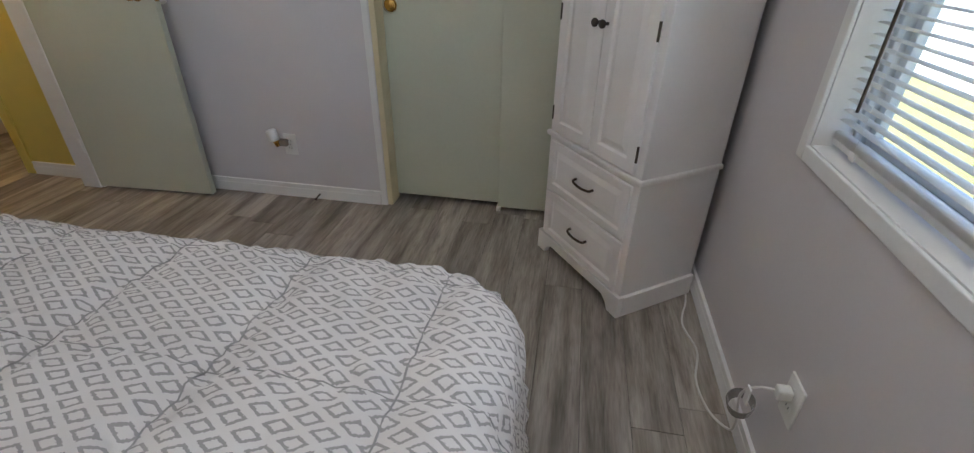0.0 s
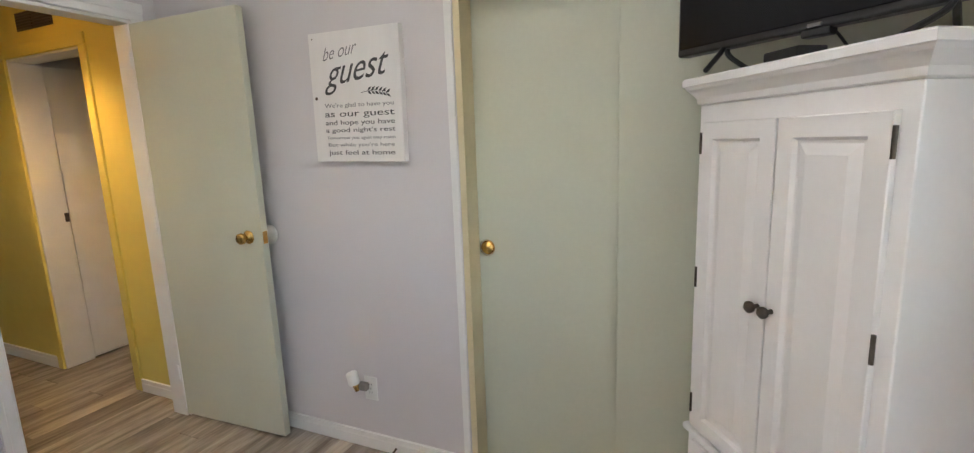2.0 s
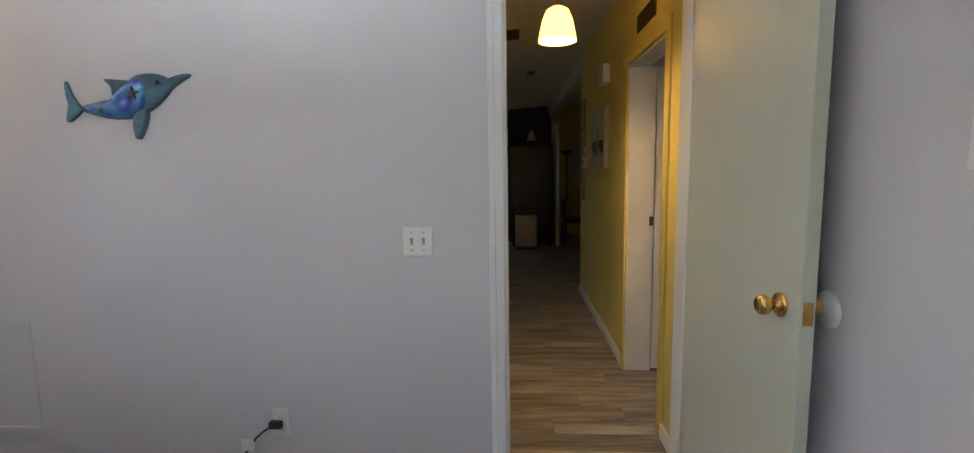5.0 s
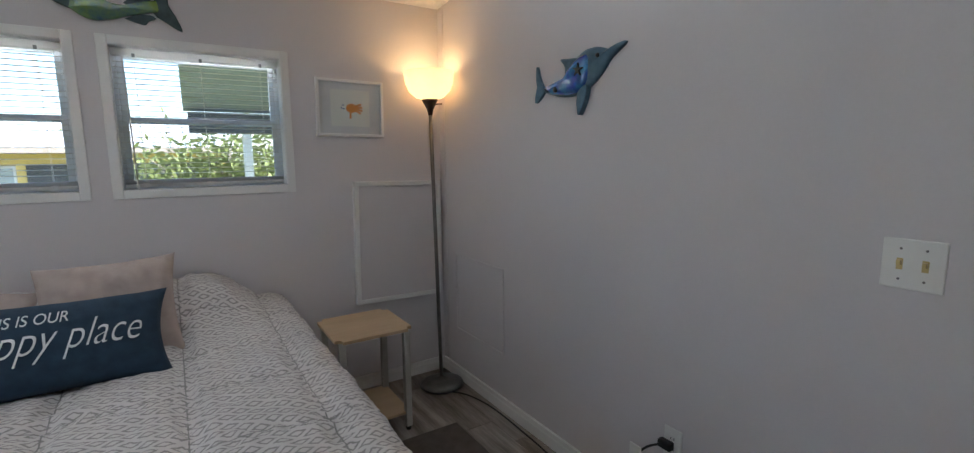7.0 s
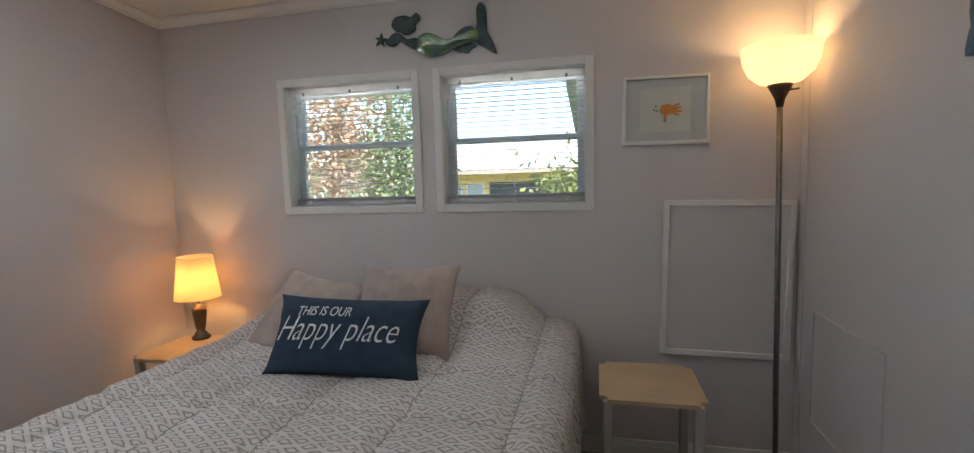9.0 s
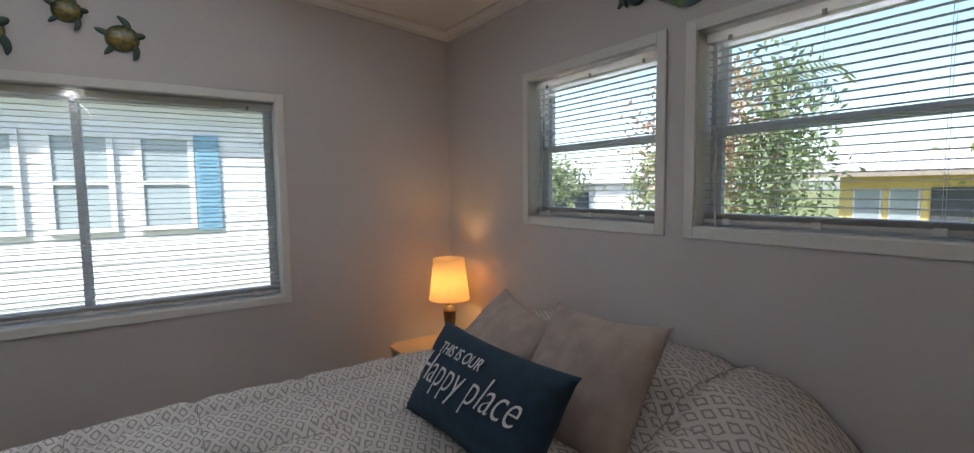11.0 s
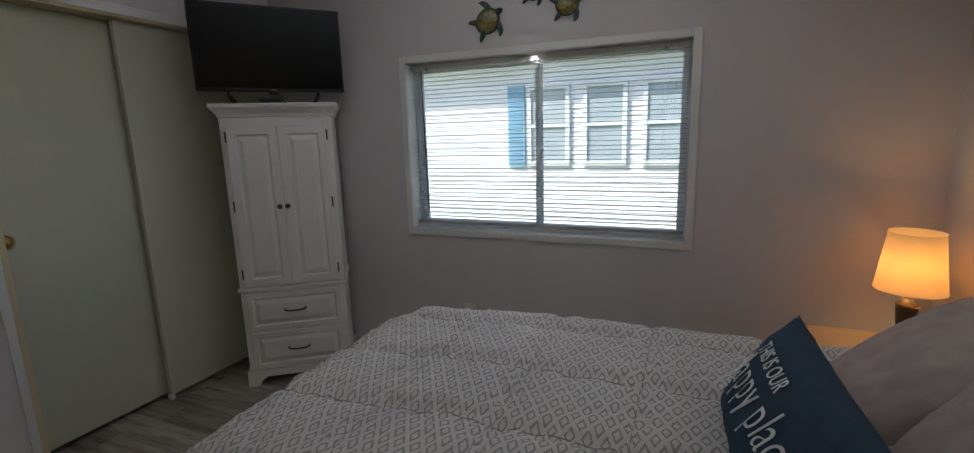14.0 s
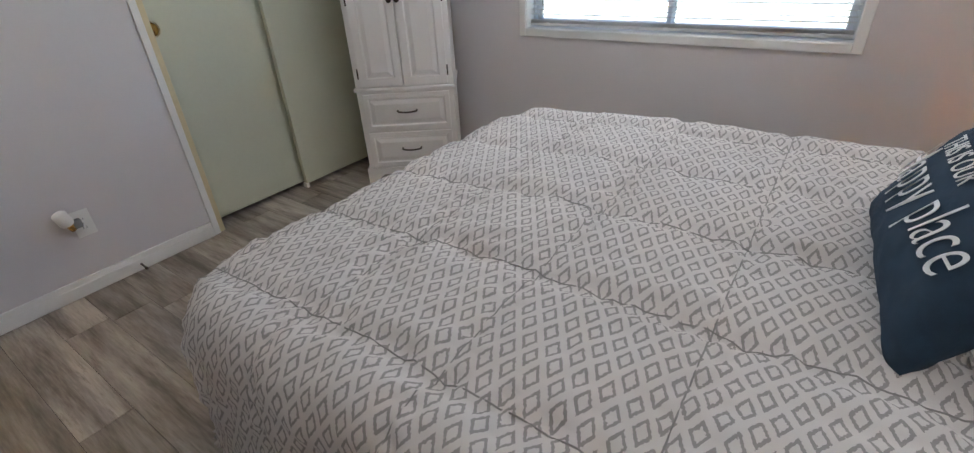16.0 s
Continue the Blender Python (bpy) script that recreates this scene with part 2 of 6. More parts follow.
DIAMOND_X, DIAMOND_Y = 0.070, 0.043
M = {
    "wall": mat("painted_wall", (0.66, 0.622, 0.63), (0.62, 0.585, 0.595), rough=0.55, scale=1.5, bump=0.10, bscale=120, wear=0.2),
    "ceiling": mat("painted_ceiling", (0.78, 0.76, 0.72), (0.72, 0.70, 0.66), rough=0.85, scale=3, bump=0.3, bscale=150),
    "white": mat("white_trim_paint", (0.80, 0.79, 0.78), (0.74, 0.73, 0.715), rough=0.38, scale=5, bump=0.05, bscale=90),
    "armoire": mat("white_furniture_paint", (0.80, 0.775, 0.765), (0.755, 0.73, 0.72), rough=0.4, scale=4, bump=0.06, bscale=70),
    "door": mat("pale_olive_door_paint", (0.575, 0.58, 0.465), (0.53, 0.535, 0.43), rough=0.38, scale=1.8, bump=0.05, bscale=60),
    "jamb": mat("cream_jamb_paint", (0.70, 0.60, 0.38), (0.62, 0.53, 0.33), rough=0.5, scale=6, bump=0.05),
    "yellow": mat("yellow_wall_paint", (0.72, 0.58, 0.13), (0.64, 0.52, 0.13), rough=0.42, scale=1.6, bump=0.35, bscale=14),
    "plank": plank_material("grey_oak_vinyl"),
    "under": mat("floor_joint", (0.10, 0.085, 0.075), rough=0.8),
    "cloth": comforter_material("printed_comforter"),
    "mattress": mat("mattress_ticking", (0.72, 0.66, 0.55), (0.64, 0.58, 0.48), rough=0.9, bump=0.2, bscale=300),
    "thread": mat("grey_seam_thread", (0.30, 0.285, 0.28), rough=0.9),
    "taupe": mat("taupe_chenille", (0.47, 0.385, 0.345), (0.36, 0.29, 0.26), rough=0.95, scale=14, bump=0.5, bscale=420),
    "navy": mat("navy_canvas", (0.015, 0.034, 0.064), (0.026, 0.055, 0.094), rough=0.9, scale=30, bump=0.5, bscale=700),
    "print": mat("white_print", (0.80, 0.80, 0.80), rough=0.8, scale=60),
    "tan": mat("pale_laminate_top", (0.56, 0.41, 0.25), (0.49, 0.35, 0.21), rough=0.45, scale=3, stretch=(1, 6, 1), bump=0.05),
    "greyleg": mat("grey_painted_leg", (0.47, 0.455, 0.42), (0.40, 0.385, 0.355), rough=0.5, scale=9),
    "steel": mat("brushed_grey_metal", (0.23, 0.22, 0.215), (0.17, 0.165, 0.16), rough=0.36, metal=0.8, scale=20),
    "bronze": mat("dark_bronze", (0.055, 0.042, 0.036), (0.09, 0.07, 0.055), rough=0.38, metal=0.7, scale=40),
    "brass": mat("polished_brass", (0.78, 0.50, 0.16), (0.6, 0.36, 0.10), rough=0.2, metal=1.0, scale=30),
    "glass_shade": mat("frosted_lit_bowl", (0.9, 0.8, 0.62), rough=0.5, emit=(1.0, 0.68, 0.34), power=0.26),
    "lamp_shade": mat("lit_linen_shade", (0.85, 0.68, 0.42), rough=0.9, emit=(1.0, 0.56, 0.18), power=0.12, bump=0.4, bscale=500),
    "pendant": mat("lit_pendant_glass", (0.9, 0.75, 0.45), rough=0.4, emit=(1.0, 0.50, 0.07), power=0.75),
    "black": mat("black_plastic", (0.012, 0.012, 0.013), (0.02, 0.02, 0.021), rough=0.35, scale=30),
    "screen": mat("dark_screen", (0.004, 0.004, 0.005), rough=0.26, scale=3, wear=0.02),
    "plate": mat("white_plastic", (0.80, 0.79, 0.765), (0.76, 0.75, 0.73), rough=0.3, scale=20),
    "gold_switch": mat("almond_brass_toggle", (0.55, 0.42, 0.18), rough=0.3, metal=0.6),
    "slat": mat("white_vinyl_slat", (0.78, 0.76, 0.73), (0.70, 0.68, 0.65), rough=0.45, scale=12),
    "vinylframe": mat("white_window_vinyl", (0.80, 0.80, 0.80), (0.74, 0.75, 0.76), rough=0.35, scale=8),
    "siding": mat("white_lap_siding", (0.72, 0.72, 0.71), (0.66, 0.665, 0.66), rough=0.6, scale=1.2, bump=0.1),
    "shutter": mat("blue_shutter_paint", (0.20, 0.36, 0.47), (0.16, 0.31, 0.41), rough=0.5, scale=5),
    "pane": mat("window_shade_behind_pane", (0.36, 0.41, 0.42), (0.30, 0.345, 0.36), rough=0.12, scale=2),
    "grass": mat("lawn", (0.13, 0.16, 0.05), (0.22, 0.20, 0.08), rough=0.95, scale=1.2, detail=8, bump=0.8, bscale=30),
    "asphalt": mat("asphalt", (0.10, 0.10, 0.10), (0.14, 0.135, 0.13), rough=0.9, scale=3, bump=0.4, bscale=90),
    "concrete": mat("concrete", (0.45, 0.43, 0.40), (0.36, 0.345, 0.32), rough=0.9, scale=2.5, bump=0.3, bscale=80),
    "metalroof": mat("white_metal_roof", (0.66, 0.66, 0.66), (0.55, 0.55, 0.56), rough=0.4, scale=3),
    "bark": mat("bark", (0.36, 0.30, 0.25), (0.24, 0.20, 0.17), rough=0.95, scale=9, stretch=(1, 1, 0.3), bump=0.8, bscale=40),
    "leaf": mat("green_leaf", (0.12, 0.17, 0.07), (0.19, 0.23, 0.11), rough=0.6, scale=2.5, detail=6),
    "leaf_red": mat("russet_leaf", (0.48, 0.24, 0.17), (0.27, 0.25, 0.13), rough=0.6, scale=2.0, detail=6),
    "leaf_lime": mat("lime_leaf", (0.24, 0.26, 0.09), (0.16, 0.20, 0.07), rough=0.6, scale=3),
    "houseyellow": mat("yellow_stucco", (0.68, 0.52, 0.18), (0.60, 0.46, 0.17), rough=0.8, scale=3, bump=0.2),
    "awning": mat("grey_blue_soffit", (0.33, 0.37, 0.40), (0.28, 0.32, 0.35), rough=0.6, scale=3),
    # near-black colour standing in for shade in carports and on the porch beam
    "painted_shade": mat("dark_carport_shade", (0.05, 0.055, 0.06), (0.09, 0.09, 0.095), rough=0.8, scale=2),
    "carpaint": mat("white_car_paint", (0.72, 0.73, 0.75), (0.66, 0.67, 0.69), rough=0.2, scale=2, coat=0.5),
    "carglass": mat("dark_car_glass", (0.03, 0.035, 0.04), rough=0.08, scale=2),
    "mat": mat("dark_woven_mat", (0.075, 0.062, 0.055), (0.12, 0.10, 0.088), rough=0.98, scale=20, bump=0.8, bscale=260),
    "blackpaint": mat("black_wall_paint", (0.022, 0.02, 0.02), (0.03, 0.028, 0.027), rough=0.6, scale=2),
    "stainless": mat("brushed_stainless", (0.42, 0.38, 0.33), (0.35, 0.32, 0.28), rough=0.3, metal=0.9, scale=3, stretch=(1, 1, 20)),
    "fridge": mat("black_enamel", (0.010, 0.009, 0.009), (0.016, 0.014, 0.014), rough=0.25, scale=3),
    "teal": mat("teal_canister", (0.02, 0.20, 0.25), rough=0.25, scale=6),
    "backsplash": mat("mosaic_backsplash", (0.16, 0.15, 0.13), (0.06, 0.09, 0.10), rough=0.3, scale=22, detail=1),
    "mirrorback": mat("sign_white_wood", (0.80, 0.77, 0.75), (0.75, 0.72, 0.70), rough=0.6, scale=3, stretch=(6, 1, 1), bump=0.1),
    "ink": mat("charcoal_ink", (0.045, 0.042, 0.045), (0.09, 0.085, 0.088), rough=0.8, scale=90),
    "grey_ink": mat("grey_ink", (0.16, 0.15, 0.155), (0.28, 0.27, 0.27), rough=0.8, scale=120),
    "knot": mat("wood_knot", (0.13, 0.085, 0.06), rough=0.7),
    "paper": mat("white_paper", (0.80, 0.78, 0.73), (0.76, 0.74, 0.69), rough=0.8, scale=4),
    "matboard": mat("pale_mat_board", (0.70, 0.685, 0.69), (0.66, 0.645, 0.65), rough=0.85, scale=6),
    "orange": mat("orange_paint_print", (0.80, 0.30, 0.03), (0.70, 0.22, 0.03), rough=0.7, scale=90),
    "blue_dot": mat("blue_paint_print", (0.10, 0.18, 0.32), rough=0.7),
    "cable_b": mat("black_cable", (0.015, 0.015, 0.016), rough=0.5),
    "cable_w": mat("white_cable", (0.72, 0.70, 0.67), rough=0.45),
    "clearplastic": mat("clear_plastic", (0.62, 0.60, 0.57), (0.5, 0.48, 0.46), rough=0.15, trans=0.5),
    "dol_grey": mat("blue_grey_metal", (0.055, 0.115, 0.17), (0.13, 0.22, 0.29), rough=0.35, metal=0.5, scale=14, bump=0.2, bscale=60),
    "dol_blue": mat("cobalt_glass", (0.010, 0.03, 0.36), (0.06, 0.28, 0.55), rough=0.12, scale=22, detail=2, coat=1.0, bump=0.2, bscale=25),
    "dol_dark": mat("dark_rim_metal", (0.02, 0.03, 0.035), (0.05, 0.06, 0.06), rough=0.4, metal=0.6),
    "mer_dark": mat("verdigris_dark_metal", (0.035, 0.055, 0.06), (0.08, 0.12, 0.12), rough=0.45, metal=0.5, scale=16, bump=0.3, bscale=50),
    "mer_green": mat("peacock_glass", (0.01, 0.08, 0.22), (0.17, 0.28, 0.04), rough=0.15, scale=7, detail=2, coat=1.0),
    "tur_gold": mat("amber_glass_shell", (0.34, 0.23, 0.03), (0.04, 0.08, 0.05), rough=0.18, scale=55, detail=2, coat=0.8),
    "tur_dark": mat("teal_patina_metal", (0.03, 0.065, 0.07), (0.06, 0.09, 0.05), rough=0.4, metal=0.5, scale=25),
    "canvas": mat("beach_canvas", (0.45, 0.58, 0.60), (0.62, 0.42, 0.30), rough=0.8, scale=3.5, detail=5),
    "signgrey": mat("weathered_sign_board", (0.42, 0.38, 0.33), (0.28, 0.25, 0.22), rough=0.8, scale=4, stretch=(1, 1, 0.2)),
    "wick": mat("brown_candle_lamp", (0.05, 0.032, 0.022), (0.10, 0.07, 0.045), rough=0.4, scale=20),
}


def glass_material():
    m = bpy.data.materials.new("window_glass")
    m.use_nodes = True
    n, l = m.node_tree.nodes, m.node_tree.links
    n.remove(n["Principled BSDF"])
    tr, gl, mx = n.new("ShaderNodeBsdfTransparent"), n.new("ShaderNodeBsdfGlossy"), n.new("ShaderNodeMixShader")
    mx.inputs[0].default_value = 0.05
    tr.inputs[0].default_value = (0.96, 0.98, 0.985, 1)
    gl.inputs["Roughness"].default_value = 0.02
    l.new(tr.outputs[0], mx.inputs[1])
    l.new(gl.outputs[0], mx.inputs[2])
    l.new(mx.outputs[0], n["Material Output"].inputs[0])
    return m


M["glass"] = glass_material()
M["screen"].node_tree.nodes["Principled BSDF"].inputs["Specular IOR Level"].default_value = 0.2


def let_through(m, share):
    """Thin vinyl or leaf: part of the light goes through."""
    n, l = m.node_tree.nodes, m.node_tree.links
    b = n["Principled BSDF"]
    tl, mx = n.new("ShaderNodeBsdfTranslucent"), n.new("ShaderNodeMixShader")
    mx.inputs[0].default_value = share
    l.new(b.inputs["Base Color"].links[0].from_socket, tl.inputs[0])
    l.new(b.outputs[0], mx.inputs[1])
    l.new(tl.outputs[0], mx.inputs[2])
    l.new(mx.outputs[0], n["Material Output"].inputs[0])


for _m, _k in (("slat", 0.3), ("vinylframe", 0.3), ("leaf", 0.35), ("leaf_red", 0.35), ("leaf_lime", 0.35), ("lamp_shade", 0.5), ("glass_shade", 0.5)):
    let_through(M[_m], _k)

# ---- mesh builders ----


def link(name, bm, material, smooth=False):
    me = bpy.data.meshes.new(name)
    bm.to_mesh(me)
    bm.free()
    if material:
        me.materials.append(M[material])
    if smooth:
        for p in me.polygons:
            p.use_smooth = True
    return new(name, me)


def thing(name, where, label, category, group="", kind=""):
    ob = new(name)
    ob.empty_display_size = 0.1
    ob.matrix_world = where if isinstance(where, Matrix) else Matrix.Translation(where)
    return tagged(ob, label, category, group, kind)


def part(name, bm, material, parent, label="", smooth=False, at=None):
    ob = link(name, bm, material, smooth)
    ob.parent = parent
    if at is not None:
        ob.matrix_local = at
    if label:
        tagged(ob, label)
    return ob


def twin(ob, parent, at):
    """Another part on the same mesh."""
    o = new(ob.name.split(".")[0], ob.data)
    o.parent = parent
    o.matrix_local = at
    return o


def box(bm, x0, x1, y0, y1, z0, z1, bevel=0.0, seg=2):
    m = Matrix.Translation(((x0 + x1) / 2, (y0 + y1) / 2, (z0 + z1) / 2)) @ Matrix.Diagonal((abs(x1 - x0), abs(y1 - y0), abs(z1 - z0), 1))
    r = bmesh.ops.create_cube(bm, size=1, matrix=m)
    if bevel:
        es = list({e for v in r["verts"] for e in v.link_edges})
        bmesh.ops.bevel(bm, geom=es, offset=bevel, segments=seg, affect="EDGES", profile=0.5)
    return bm


def B(*a, **k):
    return box(bmesh.new(), *a, **k)


def lathe(profile, steps=32, bm=None, m=Matrix()):
    """Turns (radius, height) pairs round z."""
    bm = bm or bmesh.new()
    rings = []
    for r, z in profile:
        if r < 1e-5:
            rings.append([bm.verts.new(m @ Vector((0, 0, z)))])
        else:
            rings.append([bm.verts.new(m @ Vector((r * math.cos(2 * math.pi * i / steps), r * math.sin(2 * math.pi * i / steps), z))) for i in range(steps)])
    for a, b in zip(rings, rings[1:]):
        for i in range(steps):
            j = (i + 1) % steps
            if len(a) == 1 and len(b) == 1:
                continue
            if len(a) == 1:
                bm.faces.new((a[0], b[i], b[j]))
            elif len(b) == 1:
                bm.faces.new((a[i], a[j], b[0]))
            else:
                bm.faces.new((a[i], a[j], b[j], b[i]))
    bmesh.ops.recalc_face_normals(bm, faces=bm.faces)
    return bm


def tube(points, radius, steps=8, bm=None, taper=1.0):
    bm = bm or bmesh.new()
    pts = [Vector(p) for p in points]
    rings = []
    for i, p in enumerate(pts):
        t = (pts[min(i + 1, len(pts) - 1)] - pts[max(i - 1, 0)]).normalized()
        q = t.to_track_quat("Z", "Y")
        r = radius * (1 + (taper - 1) * i / max(1, len(pts) - 1))
        rings.append([bm.verts.new(p + q @ Vector((r * math.cos(2 * math.pi * k / steps), r * math.sin(2 * math.pi * k / steps), 0))) for k in range(steps)])
    for a, b in zip(rings, rings[1:]):
        for i in range(steps):
            j = (i + 1) % steps
            bm.faces.new((a[i], a[j], b[j], b[i]))
    bm.faces.new(rings[0][::-1])
    bm.faces.new(rings[-1])
    return bm


def arc(points, n=12):
    """A smooth line through points."""
    p = [Vector(q) for q in points]
    p = [2 * p[0] - p[1]] + p + [2 * p[-1] - p[-2]]
    out = []
    for i in range(1, len(p) - 2):
        for k in range(n):
            t = k / n
            out.append(0.5 * ((2 * p[i]) + (p[i + 1] - p[i - 1]) * t + (2 * p[i - 1] - 5 * p[i] + 4 * p[i + 1] - p[i + 2]) * t * t + (3 * p[i] - p[i - 1] - 3 * p[i + 1] + p[i + 2]) * t ** 3))
    out.append(p[-2])
    return out


def slab(outline, depth, bm=None, puff=0.0, bevel=0.0):
    """A flat outline in x and z given a depth towards -y; puff domes its front."""
    bm = bm or bmesh.new()
    back = [bm.verts.new((x, 0, z)) for x, z in outline]
    front = [bm.verts.new((x, -depth, z)) for x, z in outline]
    k = len(outline)
    for i in range(k):
        j = (i + 1) % k
        bm.faces.new((back[i], back[j], front[j], front[i]))
    if puff:
        cx = sum(x for x, z in outline) / k
        cz = sum(z for x, z in outline) / k
        last = front
        for s, d in ((0.85, 0.55), (0.6, 0.85), (0.3, 1.0)):
            ring = [bm.verts.new((cx + (x - cx) * s, -depth - puff * d, cz + (z - cz) * s)) for x, z in outline]
            for i in range(k):
                j = (i + 1) % k
                bm.faces.new((last[i], last[j], ring[j], ring[i]))
            last = ring
        bm.faces.new(last)
    else:
        bm.faces.new(front)
    bm.faces.new(back[::-1])
    bmesh.ops.recalc_face_normals(bm, faces=bm.faces)
    return bm


def lettering(text, size, width=0.0, shear=0.0, thick=0.001, spacing=1.0, bold=0.0):
    """The text as a mesh in the x-z plane, facing -y, centred, fitted to a width."""
    cu = bpy.data.curves.new("text", "FONT")
    cu.body, cu.size, cu.shear, cu.extrude, cu.space_character, cu.offset = text, size, shear, thick, spacing, bold
    cu.align_x = "CENTER"
    ob = bpy.data.objects.new("text", cu)
    scene.collection.objects.link(ob)
    me = bpy.data.meshes.new_from_object(ob.evaluated_get(bpy.context.evaluated_depsgraph_get()))
    bpy.data.objects.remove(ob)
    bm = bmesh.new()
    bm.from_mesh(me)
    bpy.data.meshes.remove(me)
    xs = [v.co.x for v in bm.verts]
    k = width / (max(xs) - min(xs)) if width else 1.0
    mid = (max(xs) + min(xs)) / 2
    for v in bm.verts:
        v.co = Vector(((v.co.x - mid) * k, -v.co.z, v.co.y))
    return bm

# ---- the room ----
W, E, S, N = -2.428, 0.723, -1.006, 2.416
T = 0.10
OUT = 0.13


def ceil_z(y):
    return 2.228 + 0.09 * (y - S)


def wall(name, label, pieces, material="wall", z_of=None):
    """One wall in pieces of (x0, x1, y0, y1, z0, z1); z1 of None reaches up to the sloping ceiling."""
    bm = bmesh.new()
    for x0, x1, y0, y1, z0, z1 in pieces:
        vs = []
        for z in (z0, z1):
            for x, y in ((x0, y0), (x1, y0), (x1, y1), (x0, y1)):
                vs.append(bm.verts.new((x, y, ceil_z(y) + 0.03 if z is None else z)))
        for f in ((3, 2, 1, 0), (4, 5, 6, 7), (0, 1, 5, 4), (1, 2, 6, 5), (2, 3, 7, 6), (3, 0, 4, 7)):
            bm.faces.new([vs[i] for i in f])
    return tagged(link(name, bm, material), label, "wall", kind="structure")


WE = (-0.055, 1.448, 0.822, 1.765)          # east window opening: y0 y1 z0 z1
WS1 = (-0.722, -0.015, 1.200, 1.826)        # south windows: x0 x1 z0 z1
WS2 = (-1.550, -0.862, 1.200, 1.826)
DOOR = (1.600, 2.292, 2.036)                # doorway: y0 y1 top
CLO = (-0.775, E, 1.955)                    # closet opening: x0 x1 top

wall("wall_east", "grey-mauve painted wall with a wide window", [
    (E, E + OUT, S - OUT, WE[0], 0, None), (E, E + OUT, WE[1], N + 0.8, 0, None),
    (E, E + OUT, WE[0], WE[1], 0, WE[2]), (E, E + OUT, WE[0], WE[1], WE[3], None)])
wall("wall_south", "grey-mauve painted wall with two small windows", [
    (WS1[1], E, S - OUT, S, 0, None), (WS2[1], WS1[0], S - OUT, S, 0, None), (W - T, WS2[0], S - OUT, S, 0, None),
    (WS1[0], WS1[1], S - OUT, S, 0, WS1[2]), (WS1[0], WS1[1], S - OUT, S, WS1[3], None),
    (WS2[0], WS2[1], S - OUT, S, 0, WS2[2]), (WS2[0], WS2[1], S - OUT, S, WS2[3], None)])
wall("wall_west", "grey-mauve painted wall beside an open doorway", [
    (W - T, W, S, DOOR[0], 0, None), (W - T, W, DOOR[1], N + 0.1, 0, None), (W - T, W, DOOR[0], DOOR[1], DOOR[2], None)])
wall("wall_north", "grey-mauve painted wall beside the closet", [
    (W, CLO[0], N, N + T, 0, None), (CLO[0], E, N, N + T, CLO[2] + 0.04, None)])
wall("wall_closet", "plain grey back wall of the closet", [(CLO[0] - 0.1, E, N + 0.7, N + 0.8, 0, None), (CLO[0] - 0.1, CLO[0], N + T, N + 0.7, 0, None)])


def ceiling(name, label, x0, x1, y0, y1):
    bm = bmesh.new()
    vs = [bm.verts.new((x, y, ceil_z(y) + dz)) for dz in (0, 0.08) for x, y in ((x0, y0), (x1, y0), (x1, y1), (x0, y1))]
    for f in ((0, 3, 2, 1)[::-1], (4, 5, 6, 7), (0, 1, 5, 4), (1, 2, 6, 5), (2, 3, 7, 6), (3, 0, 4, 7)):
        bm.faces.new([vs[i] for i in f])
    bmesh.ops.recalc_face_normals(bm, faces=bm.faces)
    return tagged(link(name, bm, "ceiling"), label, "ceiling", kind="structure")


ceiling("ceiling", "white sloping ceiling", W - T, E + OUT, S - OUT, N + 0.8)
ceiling("ceiling_hall", "white sloping ceiling over hall and kitchen", -11.2, W - T - 0.002, -2.2, 5.4)


def trim(name, label, boxes, material="white", bevel=0.004):
    bm = bmesh.new()
    for b in boxes:
        box(bm, *b, bevel=bevel)
    return tagged(link(name, bm, material), label, "trim", kind="structure")


def crown(name, p, q, inward):
    """A small coved moulding under the ceiling from p to q."""
    bm = bmesh.new()
    prof = [(0, -0.045), (0.010, -0.045), (0.014, -0.030), (0.030, -0.014), (0.040, -0.010), (0.040, 0.012), (0, 0.012)]
    ends = []
    for x, y in (p, q):
        ends.append([bm.verts.new((x + inward[0] * a, y + inward[1] * a, ceil_z(y + inward[1] * a) + h)) for a, h in prof])
    for i in range(len(prof)):
        j = (i + 1) % len(prof)
        bm.faces.new((ends[0][i], ends[0][j], ends[1][j], ends[1][i]))
    bm.faces.new(ends[0])
    bm.faces.new(ends[1][::-1])
    bmesh.ops.recalc_face_normals(bm, faces=bm.faces)
    return tagged(link(name, bm, "white"), "white coved crown moulding", "trim", kind="structure")


crown("trim_crown_east", (E, S), (E, N), (-1, 0))
crown("trim_crown_south", (W, S), (E, S), (0, 1))
crown("trim_crown_west", (W, S), (W, N), (1, 0))
crown("trim_crown_north", (W, N), (E, N), (0, -1))


def baseboard(name, x0, x1, y0, y1):
    bm = B(x0, x1, y0, y1, 0.0, 0.078, bevel=0.0)
    box(bm, x0 - 0.002, x1 + 0.002, y0 - 0.002, y1 + 0.002, 0.0, 0.055, bevel=0.003)
    return tagged(link(name, bm, "white"), "white painted baseboard", "baseboard", kind="structure")


